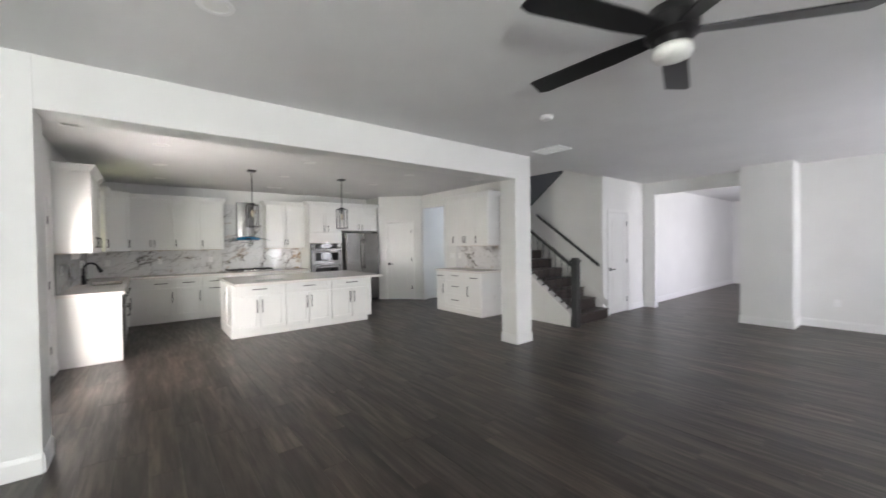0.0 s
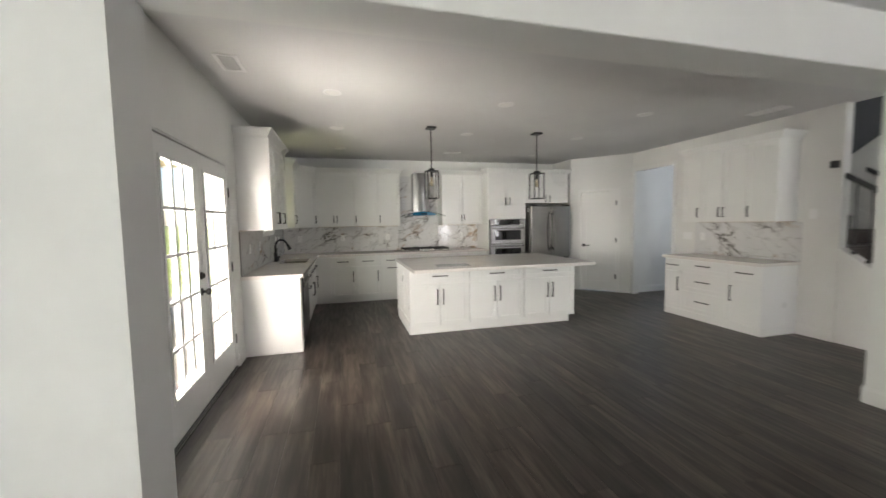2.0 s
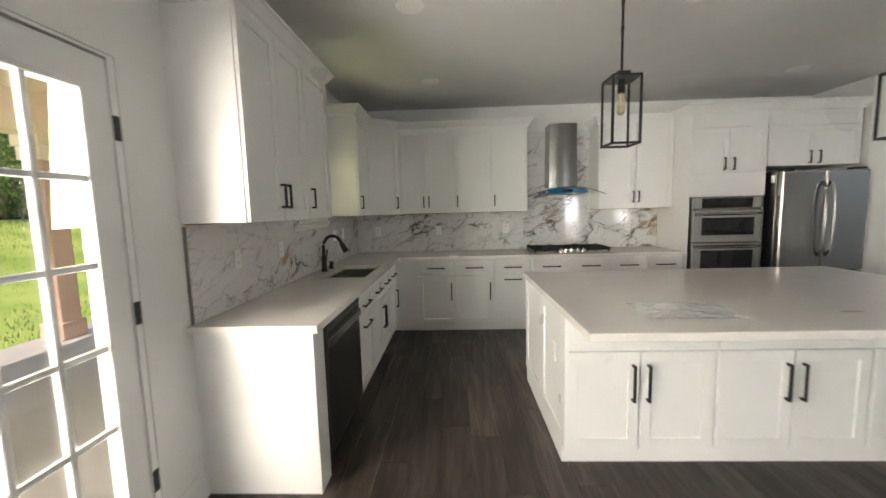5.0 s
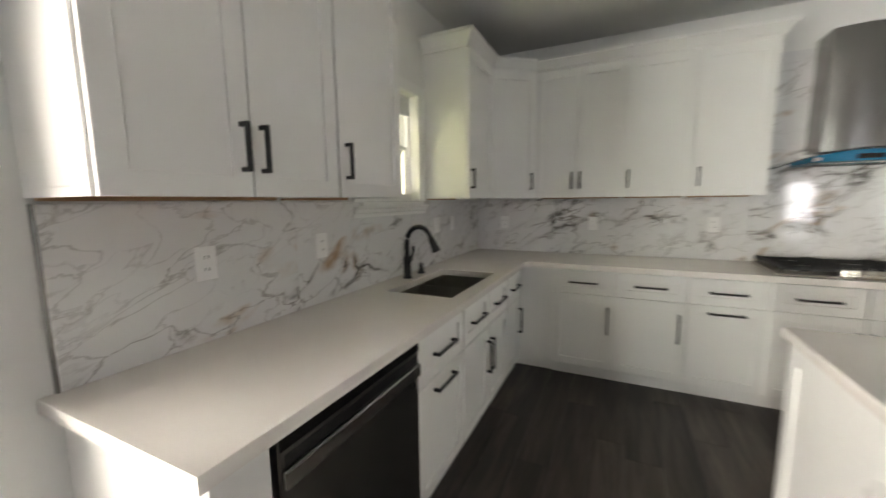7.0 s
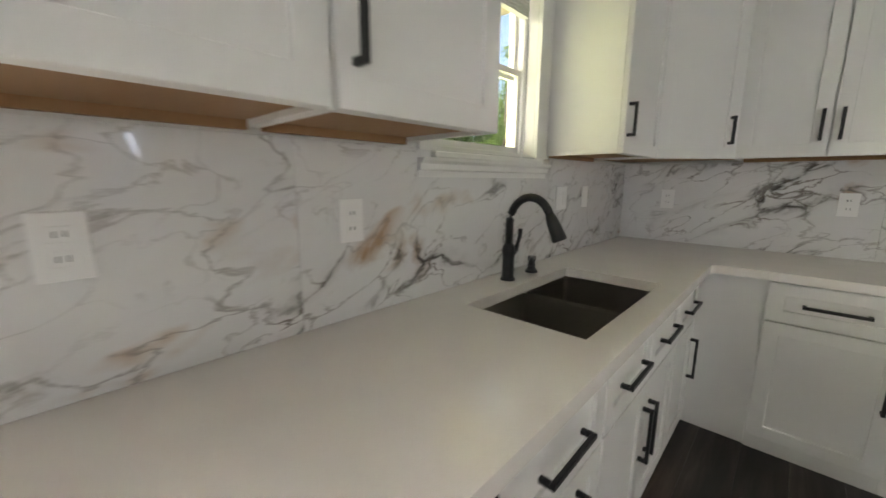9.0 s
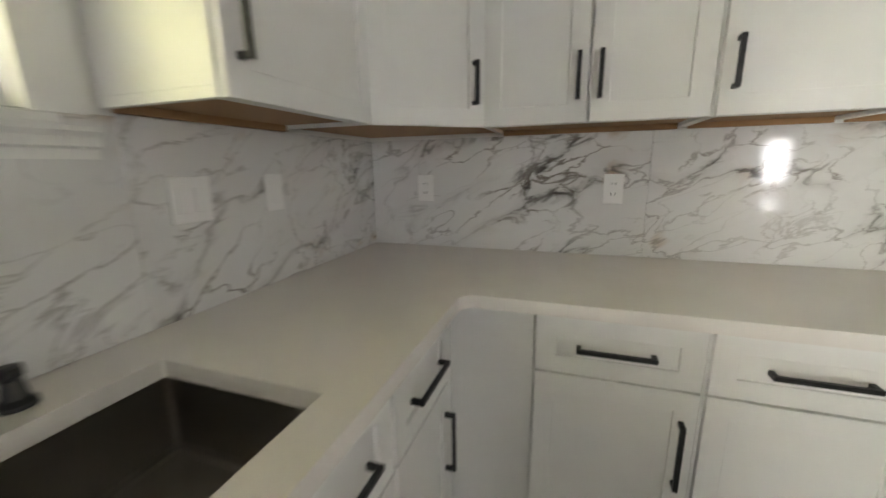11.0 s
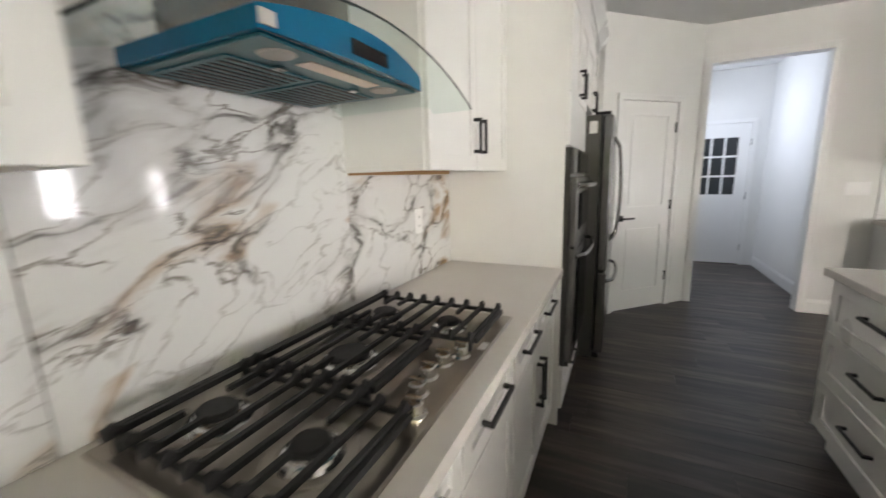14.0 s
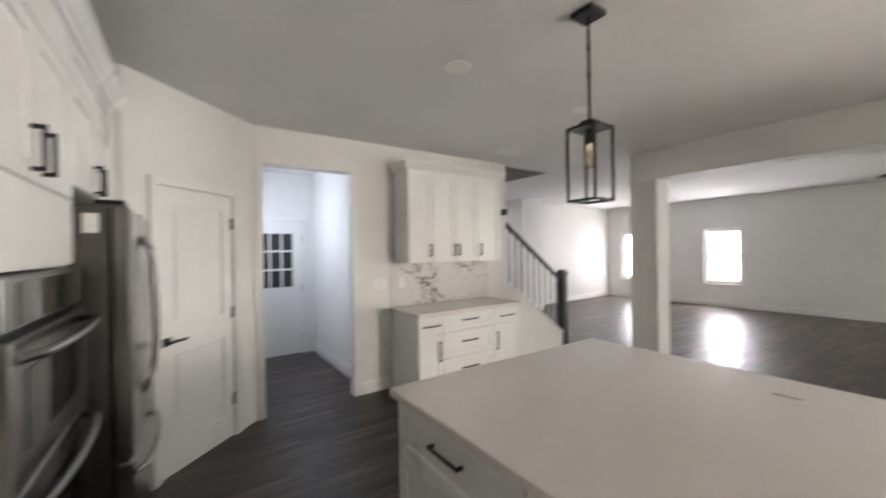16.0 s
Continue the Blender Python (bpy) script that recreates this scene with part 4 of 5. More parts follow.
def cooktop():
    x0, y0, w, d = 2.232, 10.505, 0.93, 0.545
    z = TOP + 0.0005
    t = thing("gas_cooktop", pose(x0, y0, z), "stainless gas cooktop with black cast-iron grates and knobs", "cooktop")
    part("tray", boxes((0, w, 0, d, 0, 0.012), soft=0.004), TRAYSTEEL, t, "warm brushed stainless tray")
    for bx, by, r in BURNERS:
        part("drip_ring", lathe(bmesh.new(), [(r + 0.045, 0.0121), (r + 0.042, 0.0150), (r + 0.024, 0.0135), (r + 0.022, 0.0121)], 26, (bx, by)), TRAYSTEEL, t)
        b = part("burner", lathe(bmesh.new(), [(0, 0.012), (r + 0.02, 0.012), (r + 0.012, 0.022), (r, 0.024), (r, 0.03), (0, 0.03)], 22, (bx, by)), CHROME, t, smooth=False)
        part("burner_cap", lathe(bmesh.new(), [(0, 0.030), (r * 0.9, 0.030), (r * 0.92, 0.036), (r * 0.8, 0.041), (0, 0.042)], 22, (bx, by)), IRON, b)
    for gx0, gx1, gy0 in ((0.015, 0.308, 0.035), (0.312, 0.618, 0.150), (0.622, 0.905, 0.035)):
        part("grate", grate(gx0, gx1, gy0, d - 0.050), IRON, t, "black cast-iron pan grate")
    for kx, ky in ((0.330, 0.040), (0.393, 0.070), (0.465, 0.082), (0.537, 0.076), (0.594, 0.050)):
        kn = part("knob", lathe(bmesh.new(), [(0, 0.012), (0.026, 0.012), (0.025, 0.018), (0.019, 0.022), (0.018, 0.042), (0.015, 0.045), (0, 0.045)], 20, (kx, ky)), CHROME, t, "ribbed chrome control knob")
        part("grip", boxes((kx - 0.004, kx + 0.004, ky - 0.018, ky + 0.018, 0.0452, 0.055), soft=0.001), CHROME, kn)
    part("brand_plate", boxes((0.655, 0.700, 0.008, 0.028, 0.0122, 0.0135)), PLATE, t, "small pale maker's plate")


cooktop()

# ---- sink, faucet, soap dispenser ----


def sink():
    t = thing("double_sink", pose(0, 0, 0), "brushed steel double-bowl undermount sink", "sink")
    zb, zt = 0.70, 0.8735
    mid = 9.545
    for y0, y1 in ((SY0 - 0.006, mid - 0.011), (mid + 0.011, SY1 + 0.006)):
        bm = bmesh.new()
        x0, x1 = SX0 - 0.006, SX1 + 0.006

        def ring(g, z, r):
            pts = []
            for cx, cy, a0 in ((x1 - g - r, y1 - g - r, 0), (x0 + g + r, y1 - g - r, 90), (x0 + g + r, y0 + g + r, 180), (x1 - g - r, y0 + g + r, 270)):
                pts += [bm.verts.new((cx + r * math.cos(radians(a0 + a)), cy + r * math.sin(radians(a0 + a)), z)) for a in (0, 30, 60, 90)]
            return pts
        rings = [ring(-0.002, zb - 0.002, 0.02), ring(-0.002, zt, 0.02), ring(0.0, zt, 0.018), ring(0.0, zb + 0.016, 0.018), ring(0.005, zb + 0.004, 0.016), ring(0.016, zb, 0.012)]
        for a, b in zip(rings, rings[1:]):
            for k in range(16):
                bm.faces.new((a[k], a[(k + 1) % 16], b[(k + 1) % 16], b[k]))
        bm.faces.new(rings[0][::-1])
        bm.faces.new(rings[-1])
        b = part("bowl", bm, SINKSTEEL, t)
        part("drain", lathe(bmesh.new(), [(0, zb + 0.001), (0.036, zb + 0.001), (0.043, zb + 0.004), (0.045, zb + 0.001)], 22, (0.36, (y0 + y1) / 2)), SINKSTEEL, b)
    part("divider", boxes((SX0 - 0.006, SX1 + 0.006, mid - 0.0105, mid + 0.0105, zb, 0.862), soft=0.003), SINKSTEEL, t)


sink()


def arc(c, r, a0, a1, n, plane="xz"):
    return [(c[0] + r * math.cos(radians(a0 + (a1 - a0) * k / n)), c[1], c[2] + r * math.sin(radians(a0 + (a1 - a0) * k / n))) for k in range(n + 1)]


def faucet():
    x, y = 0.098, 9.53
    t = thing("kitchen_faucet", pose(x, y, TOP + 0.0005), "matt black gooseneck pull-down faucet behind the sink", "faucet")
    part("base", lathe(bmesh.new(), [(0, 0), (0.030, 0), (0.030, 0.006), (0.024, 0.012), (0.023, 0.09), (0.027, 0.115), (0.022, 0.14), (0.014, 0.15), (0, 0.15)], 20), BLACK, t, smooth=False)
    path = [(0, 0, 0.14), (0, 0, 0.225)] + [(0.088 - 0.088 * math.cos(a), 0, 0.225 + 0.105 * math.sin(a)) for a in (math.pi * k / 14 * 0.86 for k in range(1, 15))]
    part("spout", tube(bmesh.new(), path, [0.0155] * len(path), 14), BLACK, t, smooth=True)
    e, d = Vector(path[-1]), (Vector(path[-1]) - Vector(path[-2])).normalized()
    part("spray_head", tube(bmesh.new(), [e, e + d * 0.02, e + d * 0.05, e + d * 0.095, e + d * 0.10], [0.0165, 0.021, 0.024, 0.027, 0.023], 16), BLACK, t, smooth=True)
    part("lever", tube(bmesh.new(), [(0, 0.018, 0.10), (0.004, 0.045, 0.115), (0.01, 0.062, 0.17), (0.012, 0.060, 0.20)], [0.014, 0.011, 0.008, 0.009], 12), BLACK, t, smooth=True)
    s = thing("soap_dispenser", pose(0.10, 9.71, TOP + 0.0005), "small matt black soap dispenser pump", "soap dispenser")
    part("collar", lathe(bmesh.new(), [(0, 0), (0.027, 0), (0.026, 0.008), (0.018, 0.016), (0.014, 0.048), (0.018, 0.054), (0.017, 0.070), (0, 0.073)], 18), BLACK, s)
    part("nozzle", tube(bmesh.new(), [(0.0, 0, 0.062), (0.025, -0.045, 0.066), (0.042, -0.080, 0.050)], [0.011, 0.009, 0.008], 10), BLACK, s, smooth=True)


faucet()

# ---- outlets and switches ----


def outlet(m, rockers=0, wide=0.075, group="wall plates"):
    """A wall plate whose face looks to -y."""
    kind = "light_switch" if rockers else "power_outlet"
    t = thing(kind, m, "white plastic rocker switch plate" if rockers else "white plastic duplex outlet with its cover plate", "switch" if rockers else "outlet", group)
    part("plate", boxes((-wide / 2, wide / 2, -0.006, 0, -0.059, 0.059), soft=0.002), PLATE, t)
    if rockers:
        for k in range(rockers):
            c = (k - (rockers - 1) / 2) * 0.046
            part("rocker", boxes((c - 0.016, c + 0.016, -0.009, -0.0062, -0.033, 0.033), soft=0.0015), PLATE, t)
    else:
        for z in (-0.021, 0.021):
            s = part("socket", boxes((-0.017, 0.017, -0.0085, -0.0062, z - 0.014, z + 0.014), soft=0.002), PLATE, t)
            part("slots", boxes((-0.008, -0.0055, -0.0090, -0.0086, z - 0.005, z + 0.006), (0.0055, 0.008, -0.0090, -0.0086, z - 0.005, z + 0.006)), BLACK, s)


YB = BACK - 0.0125
for x, z in ((0.29, 1.19), (1.10, 1.19), (1.99, 1.195), (3.57, 1.19)):
    outlet(pose(x, YB, z))
for y, r in ((8.303, 0), (8.867, 0), (10.13, 2), (10.42, 1)):
    outlet(pose(0.0125, y, 1.195 if y < 9.5 else 1.215, 0, 0, 90), r, 0.115 if r == 2 else 0.075)
outlet(pose(RIGHT - 0.0005, 8.30, 1.19, 0, 0, -90), 3, 0.165)
outlet(pose(RIGHT - 0.0125, 8.02, 1.19, 0, 0, -90), 0)
outlet(pose(RIGHT - 0.0005, 6.60, 1.51, 0, 0, -90), 1)
outlet(pose(-0.16, BEAM0 - 0.0005, 1.12), 1)
outlet(pose(1.9115, 8.32, 0.60, 0, 0, -90), 0)
outlet(pose(EAST - 0.0005, 2.2, 0.42, 0, 0, -90), 0)

# ---- baseboards and trim ----


def baseboard(x0, y0, x1, y1, h=0.135):
    """A skirting board along a wall, its face to the left of the way from the first end to the second."""
    d = Vector((x1 - x0, y1 - y0))
    m = pose(x0, y0, 0, 0, 0, math.degrees(math.atan2(d.y, d.x)))
    bm = bmesh.new()
    prism(bm, [(0.0005, 0.0), (0.014, 0.0), (0.014, h - 0.03), (0.009, h - 0.012), (0.006, h), (0.0005, h)], 0, d.length, "x")
    bmesh.ops.transform(bm, matrix=m, verts=bm.verts)
    return solid("baseboard", bm, TRIM, "white painted moulded baseboard", "baseboard")


for a in ((0.315, BEAM0, WESTL, BEAM0), (0.315, BEAM1, 0.315, BEAM0), (0.0, BEAM1, 0.315, BEAM1), (0.0, FD0 - 0.01, 0.0, BEAM1), (0.0, 7.89, 0.0, FD1 + 0.01),
          (5.06, BEAM0 - 0.0, 5.06, BEAM1), (5.40, BEAM0, 5.06, BEAM0), (5.40, BEAM1, 5.40, BEAM0), (5.06, BEAM1, 5.40, BEAM1),
          (RIGHT, 6.34, RIGHT, 6.72), (RIGHT, 8.16, RIGHT, 8.53), (EAST, SOUTH, EAST, 2.65), (EAST, 2.65, 9.12, 2.65), (9.12, 2.65, 9.12, 3.35), (9.12, 3.35, EAST, 3.35),
          (WESTL, SOUTH, EAST, SOUTH), (WESTL, BEAM0, WESTL, SOUTH), (EAST, 4.98, EAST, 5.22), (EAST, 5.22, 8.95, 5.22), (8.03, 5.22, 7.88, 5.22),
          (16.4, 5.25, EAST + T, 5.25), (16.4, 1.03, 16.4, 5.25), (EAST + T, 1.03, 16.4, 1.03), (EAST + T, 5.25, EAST + T, 4.98),
          (8.75, 9.60, 6.74, 9.60), (6.74, 8.42, 8.75, 8.42)):
    baseboard(*a)


def casing(name, m, x0, x1, z1, w=0.062, proud=0.016):
    """A mitred door casing on a wall face at y=0 that looks to -y, round an opening x0..x1."""
    bm = bmesh.new()
    for u0, u1, a, b in ((x0 - w, x0, 0, z1), (x1, x1 + w, 0, z1), (x0 - w, x1 + w, z1, z1 + w)):
        box(bm, u0, u1, -proud, -0.0005, a, b)
    for u0, u1, a, b in ((x0 - w, x0 - w + 0.016, 0, z1 + w - 0.016), (x1 + w - 0.016, x1 + w, 0, z1 + w - 0.016), (x0 - w, x1 + w, z1 + w - 0.016, z1 + w)):
        box(bm, u0, u1, -proud - 0.006, -proud - 0.0005, a, b)
    bmesh.ops.transform(bm, matrix=m, verts=bm.verts)
    return solid(name, bm, TRIM, "white painted moulded casing", "trim")


casing("trim_doorway", pose(RIGHT, DW1, 0, 0, 0, -90), 0, DW1 - DW0, DWZ)
casing("trim_hall_door", pose(HD0, 5.22, 0), 0, HD1 - HD0, HDZ)
casing("trim_rear_door", pose(8.75, 9.36, 0, 0, 0, -90), 0, 0.76, 2.03, 0.05)
casing("trim_pantry_door", DIAG, PD0, PD1, PDZ, 0.055)


def hinges(t, x, y, zs, mat=BLACK):
    for z in zs:
        part("hinge", boxes((x - 0.014, x + 0.014, y - 0.006, y, z - 0.048, z + 0.048), soft=0.001), mat, t, "black butt hinge")


def panel_leaf(w, h, panels, y=0.0, thick=0.036):
    """A moulded door leaf: a slab whose panels are sunk with a raised middle."""
    bm = bmesh.new()
    xs = sorted({0.0, w} | {p[0] for p in panels} | {p[1] for p in panels})
    zs = sorted({0.0, h} | {p[2] for p in panels} | {p[3] for p in panels})
    for a, b in zip(xs, xs[1:]):
        for c, d in zip(zs, zs[1:]):
            if not any(p[0] <= a and b <= p[1] and p[2] <= c and d <= p[3] for p in panels):
                box(bm, a, b, y, y + thick, c, d)
    for p in panels:
        box(bm, p[0], p[1], y + 0.010, y + thick - 0.010, p[2], p[3])
        e = 0.032
        box(bm, p[0] + e, p[1] - e, y + 0.003, y + 0.0098, p[2] + e, p[3] - e)
    return bm


def lever(t, x, z, y, way):
    h = part("door_handle", boxes((x - 0.030, x + 0.030, y - 0.009, y - 0.0005, z - 0.030, z + 0.030), soft=0.002), BLACK, t, "square black lever handle")
    part("lever", boxes((min(x, x + way * 0.12) - 0.008, max(x, x + way * 0.12) + 0.008, y - 0.052, y - 0.040, z - 0.009, z + 0.009), (x - 0.01, x + 0.01, y - 0.0395, y - 0.0092, z - 0.01, z + 0.01)), BLACK, h)


w, h = PD1 - PD0 - 0.008, PDZ - 0.014
d = thing("door_1", DIAG @ pose(PD0 + 0.004, 0.004, 0.010), "closed white two-panel pantry door with black lever", "door", kind="structure")
part("leaf", panel_leaf(w, h, [(0.11, w - 0.11, 0.20, 0.86), (0.11, w - 0.11, 1.05, h - 0.13)]), TRIM, d)
lever(d, 0.055, 0.94, 0.0, 1)
hinges(d, w - 0.006, -0.001, (0.31, 1.05, 1.80))
w, h = HD1 - HD0 - 0.008, HDZ - 0.014
d = thing("door_2", pose(HD0 + 0.004, 5.225, 0.010), "closed white two-panel hall door with black lever", "door", kind="structure")
part("leaf", panel_leaf(w, h, [(0.12, w - 0.12, 0.20, 0.86), (0.12, w - 0.12, 1.05, h - 0.13)]), TRIM, d)
lever(d, 0.06, 0.90, 0.0, 1)
hinges(d, w - 0.006, -0.001, (0.25, 1.05, 1.83))

# rear exterior door with nine lites
DARKPANE = material("dark_garage_glass", (0.03, 0.034, 0.036), 0.08)
w, h = 0.752, 2.02
d = thing("door_3", pose(8.755, 9.356, 0.008, 0, 0, -90), "white exterior door with nine dark glass panes over two panels", "door", kind="structure")
gx0, gx1, gz0, gz1 = 0.13, w - 0.13, 1.01, 1.84
part("leaf", panel_leaf(w, h, [(0.12, w / 2 - 0.035, 0.20, 0.82), (w / 2 + 0.035, w - 0.12, 0.20, 0.82), (gx0, gx1, gz0, gz1)]), TRIM, d)
for i in range(3):
    for j in range(3):
        a, b = gx0 + (gx1 - gx0) * i / 3, gz0 + (gz1 - gz0) * j / 3
        part("pane", boxes((a + 0.014, a + (gx1 - gx0) / 3 - 0.014, -0.0005, 0.0022, b + 0.014, b + (gz1 - gz0) / 3 - 0.014)), DARKPANE, d, "dark reflecting pane")
hinges(d, w + 0.012, -0.004, (0.25, 1.0, 1.75))
part("threshold", boxes((0, w, -0.03, 0.0, -0.008, 0.004)), STEEL, d)

# ---- french doors ----


def french_leaf(name, m, w, hinge_left, lock):
    h = FDZ - 0.042
    t = thing(name, m, "white french door with fifteen glass panes and black hinges", "door", kind="structure")
    gx0, gx1, gz0, gz1 = 0.125, w - 0.125, 0.295, 1.905
    part("leaf", boxes((0, gx0, 0, 0.044, 0, h), (gx1, w, 0, 0.044, 0, h), (gx0, gx1, 0, 0.044, 0, gz0), (gx0, gx1, 0, 0.044, gz1, h)), TRIM, t)
    bm = bmesh.new()
    e = 0.022
    for a in ((gx0 - e, gx0, gz0 - e, gz1 + e), (gx1, gx1 + e, gz0 - e, gz1 + e), (gx0, gx1, gz0 - e, gz0), (gx0, gx1, gz1, gz1 + e)):
        box(bm, a[0], a[1], -0.011, -0.0005, a[2], a[3])
    part("glazing_frame", soft_edges(bm, 0.003), TRIM, t)
    for k in (1, 2):
        x = gx0 + (gx1 - gx0) * k / 3
        part("muntin", boxes((x - 0.013, x + 0.013, -0.007, 0.014, gz0, gz1), soft=0.003), TRIM, t)
    for k in range(1, 5):
        z = gz0 + (gz1 - gz0) * k / 5
        part("muntin", boxes((gx0, gx1, -0.0055, 0.0125, z - 0.012, z + 0.012), soft=0.003), TRIM, t)
    for i in range(3):
        for j in range(5):
            a, b = gx0 + (gx1 - gx0) * i / 3, gz0 + (gz1 - gz0) * j / 5
            p = part("pane", boxes((a + 0.0005, a + (gx1 - gx0) / 3 - 0.0005, 0.016, 0.020, b + 0.0005, b + (gz1 - gz0) / 5 - 0.0005)), GLASSMAT, t)
            p.visible_shadow = False
    hx = -0.012 if hinge_left else w + 0.012
    hinges(t, hx, -0.009, (0.29, 1.04, 1.79))
    if lock:
        x = w - 0.055
        k = part("door_knob", lathe(bmesh.new(), [(0, 0.0), (0.030, 0.0), (0.030, 0.006), (0.011, 0.010), (0.010, 0.030), (0.026, 0.042), (0.028, 0.055), (0.020, 0.066), (0, 0.068)], 22), BLACK, t, "black round knob")
        k.matrix_basis = pose(x, -0.0005, 0.93, 90, 0, 0)
        k = part("deadbolt", lathe(bmesh.new(), [(0, 0.0), (0.031, 0.0), (0.031, 0.008), (0.024, 0.014), (0, 0.014)], 22), BLACK, t, "black deadbolt rose")
        k.matrix_basis = pose(x, -0.0005, 1.06, 90, 0, 0)
        part("turn_piece", boxes((x - 0.006, x + 0.006, -0.032, -0.0148, 1.04, 1.08), soft=0.002), BLACK, k).matrix_parent_inverse = k.matrix_basis.inverted()
    return t


lw = (FD1 - FD0 - 0.07) / 2
french_leaf("door_4", pose(-0.012, FD0 + 0.033, 0.02, 0, 0, 90), lw, True, True)
french_leaf("door_5", pose(-0.012, FD0 + 0.037 + lw, 0.02, 0, 0, 90), lw, False, False)
solid("door_frame", boxes((-0.14, -0.004, FD0 + 0.001, FD0 + 0.031, 0, FDZ - 0.001), (-0.14, -0.004, FD1 - 0.031, FD1 - 0.001, 0, FDZ - 0.001), (-0.14, -0.004, FD0 + 0.031, FD1 - 0.031, FDZ - 0.0135, FDZ - 0.001)), TRIM, "white painted frame of the french doors", "door frame")
solid("threshold", boxes((-0.15, 0.02, FD0 + 0.032, FD1 - 0.032, -0.002, 0.017)), STEEL, "metal and dark rubber threshold under the french doors", "threshold")
# added black strip paints the gap's shadow and stops light leaking through
solid("head_gap_shade", boxes((-0.05, -0.03, FD0 + 0.032, FD1 - 0.032, FDZ - 0.0215, FDZ - 0.0140)), BLACK, "black strip in place of the shaded gap over the french doors", "seal")
solid("threshold_seal", boxes((-0.010, 0.006, FD0 + 0.035, FD1 - 0.035, 0.0175, 0.026)), BLACK, "black rubber door seal", "threshold")

# ---- windows ----


def sash_window(name, m, w, h, label, f=0.045, s=0.03):
    """A double-hung white window in an opening w by h; its inside looks to -y."""
    t = thing(name, m, label, "window", kind="structure")
    for a in ((0.001, f, 0.001, h - 0.001), (w - f, w - 0.001, 0.001, h - 0.001), (f, w - f, 0.001, f), (f, w - f, h - f, h - 0.001)):
        part("window_frame", boxes((a[0], a[1], 0.05, 0.11, a[2], a[3]), soft=0.003), TRIM, t)
    mid = h / 2
    for z0, z1, y in ((f, mid + 0.02, 0.062), (mid - 0.02, h - f, 0.084)):
        sa = part("sash", boxes((f, f + s, y, y + 0.02, z0, z1), (w - f - s, w - f, y, y + 0.02, z0, z1), (f + s, w - f - s, y, y + 0.02, z0, z0 + s), (f + s, w - f - s, y, y + 0.02, z1 - s, z1)), TRIM, t)
        p = part("pane", boxes((f + s, w - f - s, y + 0.008, y + 0.012, z0 + s, z1 - s)), GLASSMAT, sa)
        p.visible_shadow = False
    part("window_sill", boxes((-0.04, w + 0.04, -0.035, 0.0495, -0.022, 0.0), soft=0.004), TRIM, t)
    return t


kw = sash_window("window_1", pose(0.0, KW0, KWZ0, 0, 0, 90), KW1 - KW0, KWZ1 - KWZ0, "white double-hung window over the sink with moulded stool", 0.028, 0.024)
bm = bmesh.new()
prism(bm, [(-0.0005, -0.085), (-0.014, -0.085), (-0.016, -0.065), (-0.026, -0.060), (-0.028, -0.042), (-0.040, -0.032), (-0.044, -0.0225), (-0.0005, -0.0225)], -0.10, KW1 - KW0 + 0.10, "x")
part("apron", bm, TRIM, kw, "stepped moulding under the sill")
bm = bmesh.new()
for u0, u1, a, b in ((-0.095, -0.001, 0.002, KWZ1 - KWZ0 + 0.07), (KW1 - KW0 + 0.001, KW1 - KW0 + 0.095, 0.002, KWZ1 - KWZ0 + 0.07), (-0.001, KW1 - KW0 + 0.001, KWZ1 - KWZ0, KWZ1 - KWZ0 + 0.07)):
    box(bm, u0, u1, -0.018, -0.0005, a, b)
part("casing", bm, TRIM, kw)
part("blind", boxes(*[(0.05, KW1 - KW0 - 0.05, 0.02, 0.045, KWZ1 - KWZ0 - 0.045 - k * 0.012, KWZ1 - KWZ0 - 0.036 - k * 0.012) for k in range(9)]), TRIM, kw, "raised white slatted blind")
# includes the added, unseen window at the west end
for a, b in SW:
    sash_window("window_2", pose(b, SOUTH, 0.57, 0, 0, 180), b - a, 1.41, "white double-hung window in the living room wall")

# ---- ceiling fittings ----


def recessed_light(x, y):
    t = thing("recessed_light", pose(x, y, H - 0.0005), "white recessed ceiling light, switched off", "ceiling light", "recessed lights")
    part("trim_ring", lathe(bmesh.new(), [(0.062, -0.001), (0.066, -0.006), (0.088, -0.006), (0.092, 0.0), (0.062, 0.0)], 28), PLATE, t)
    part("lens", lathe(bmesh.new(), [(0, -0.003), (0.061, -0.003), (0.0615, 0.0), (0, 0.0)], 28), FROST, t)


for x, y in ((1.05, 7.24), (2.88, 7.24), (4.72, 7.24), (1.07, 8.64), (2.90, 8.65), (4.70, 8.60), (1.19, 3.72), (4.75, 10.1), (1.10, 10.05)):
    recessed_light(x, y)


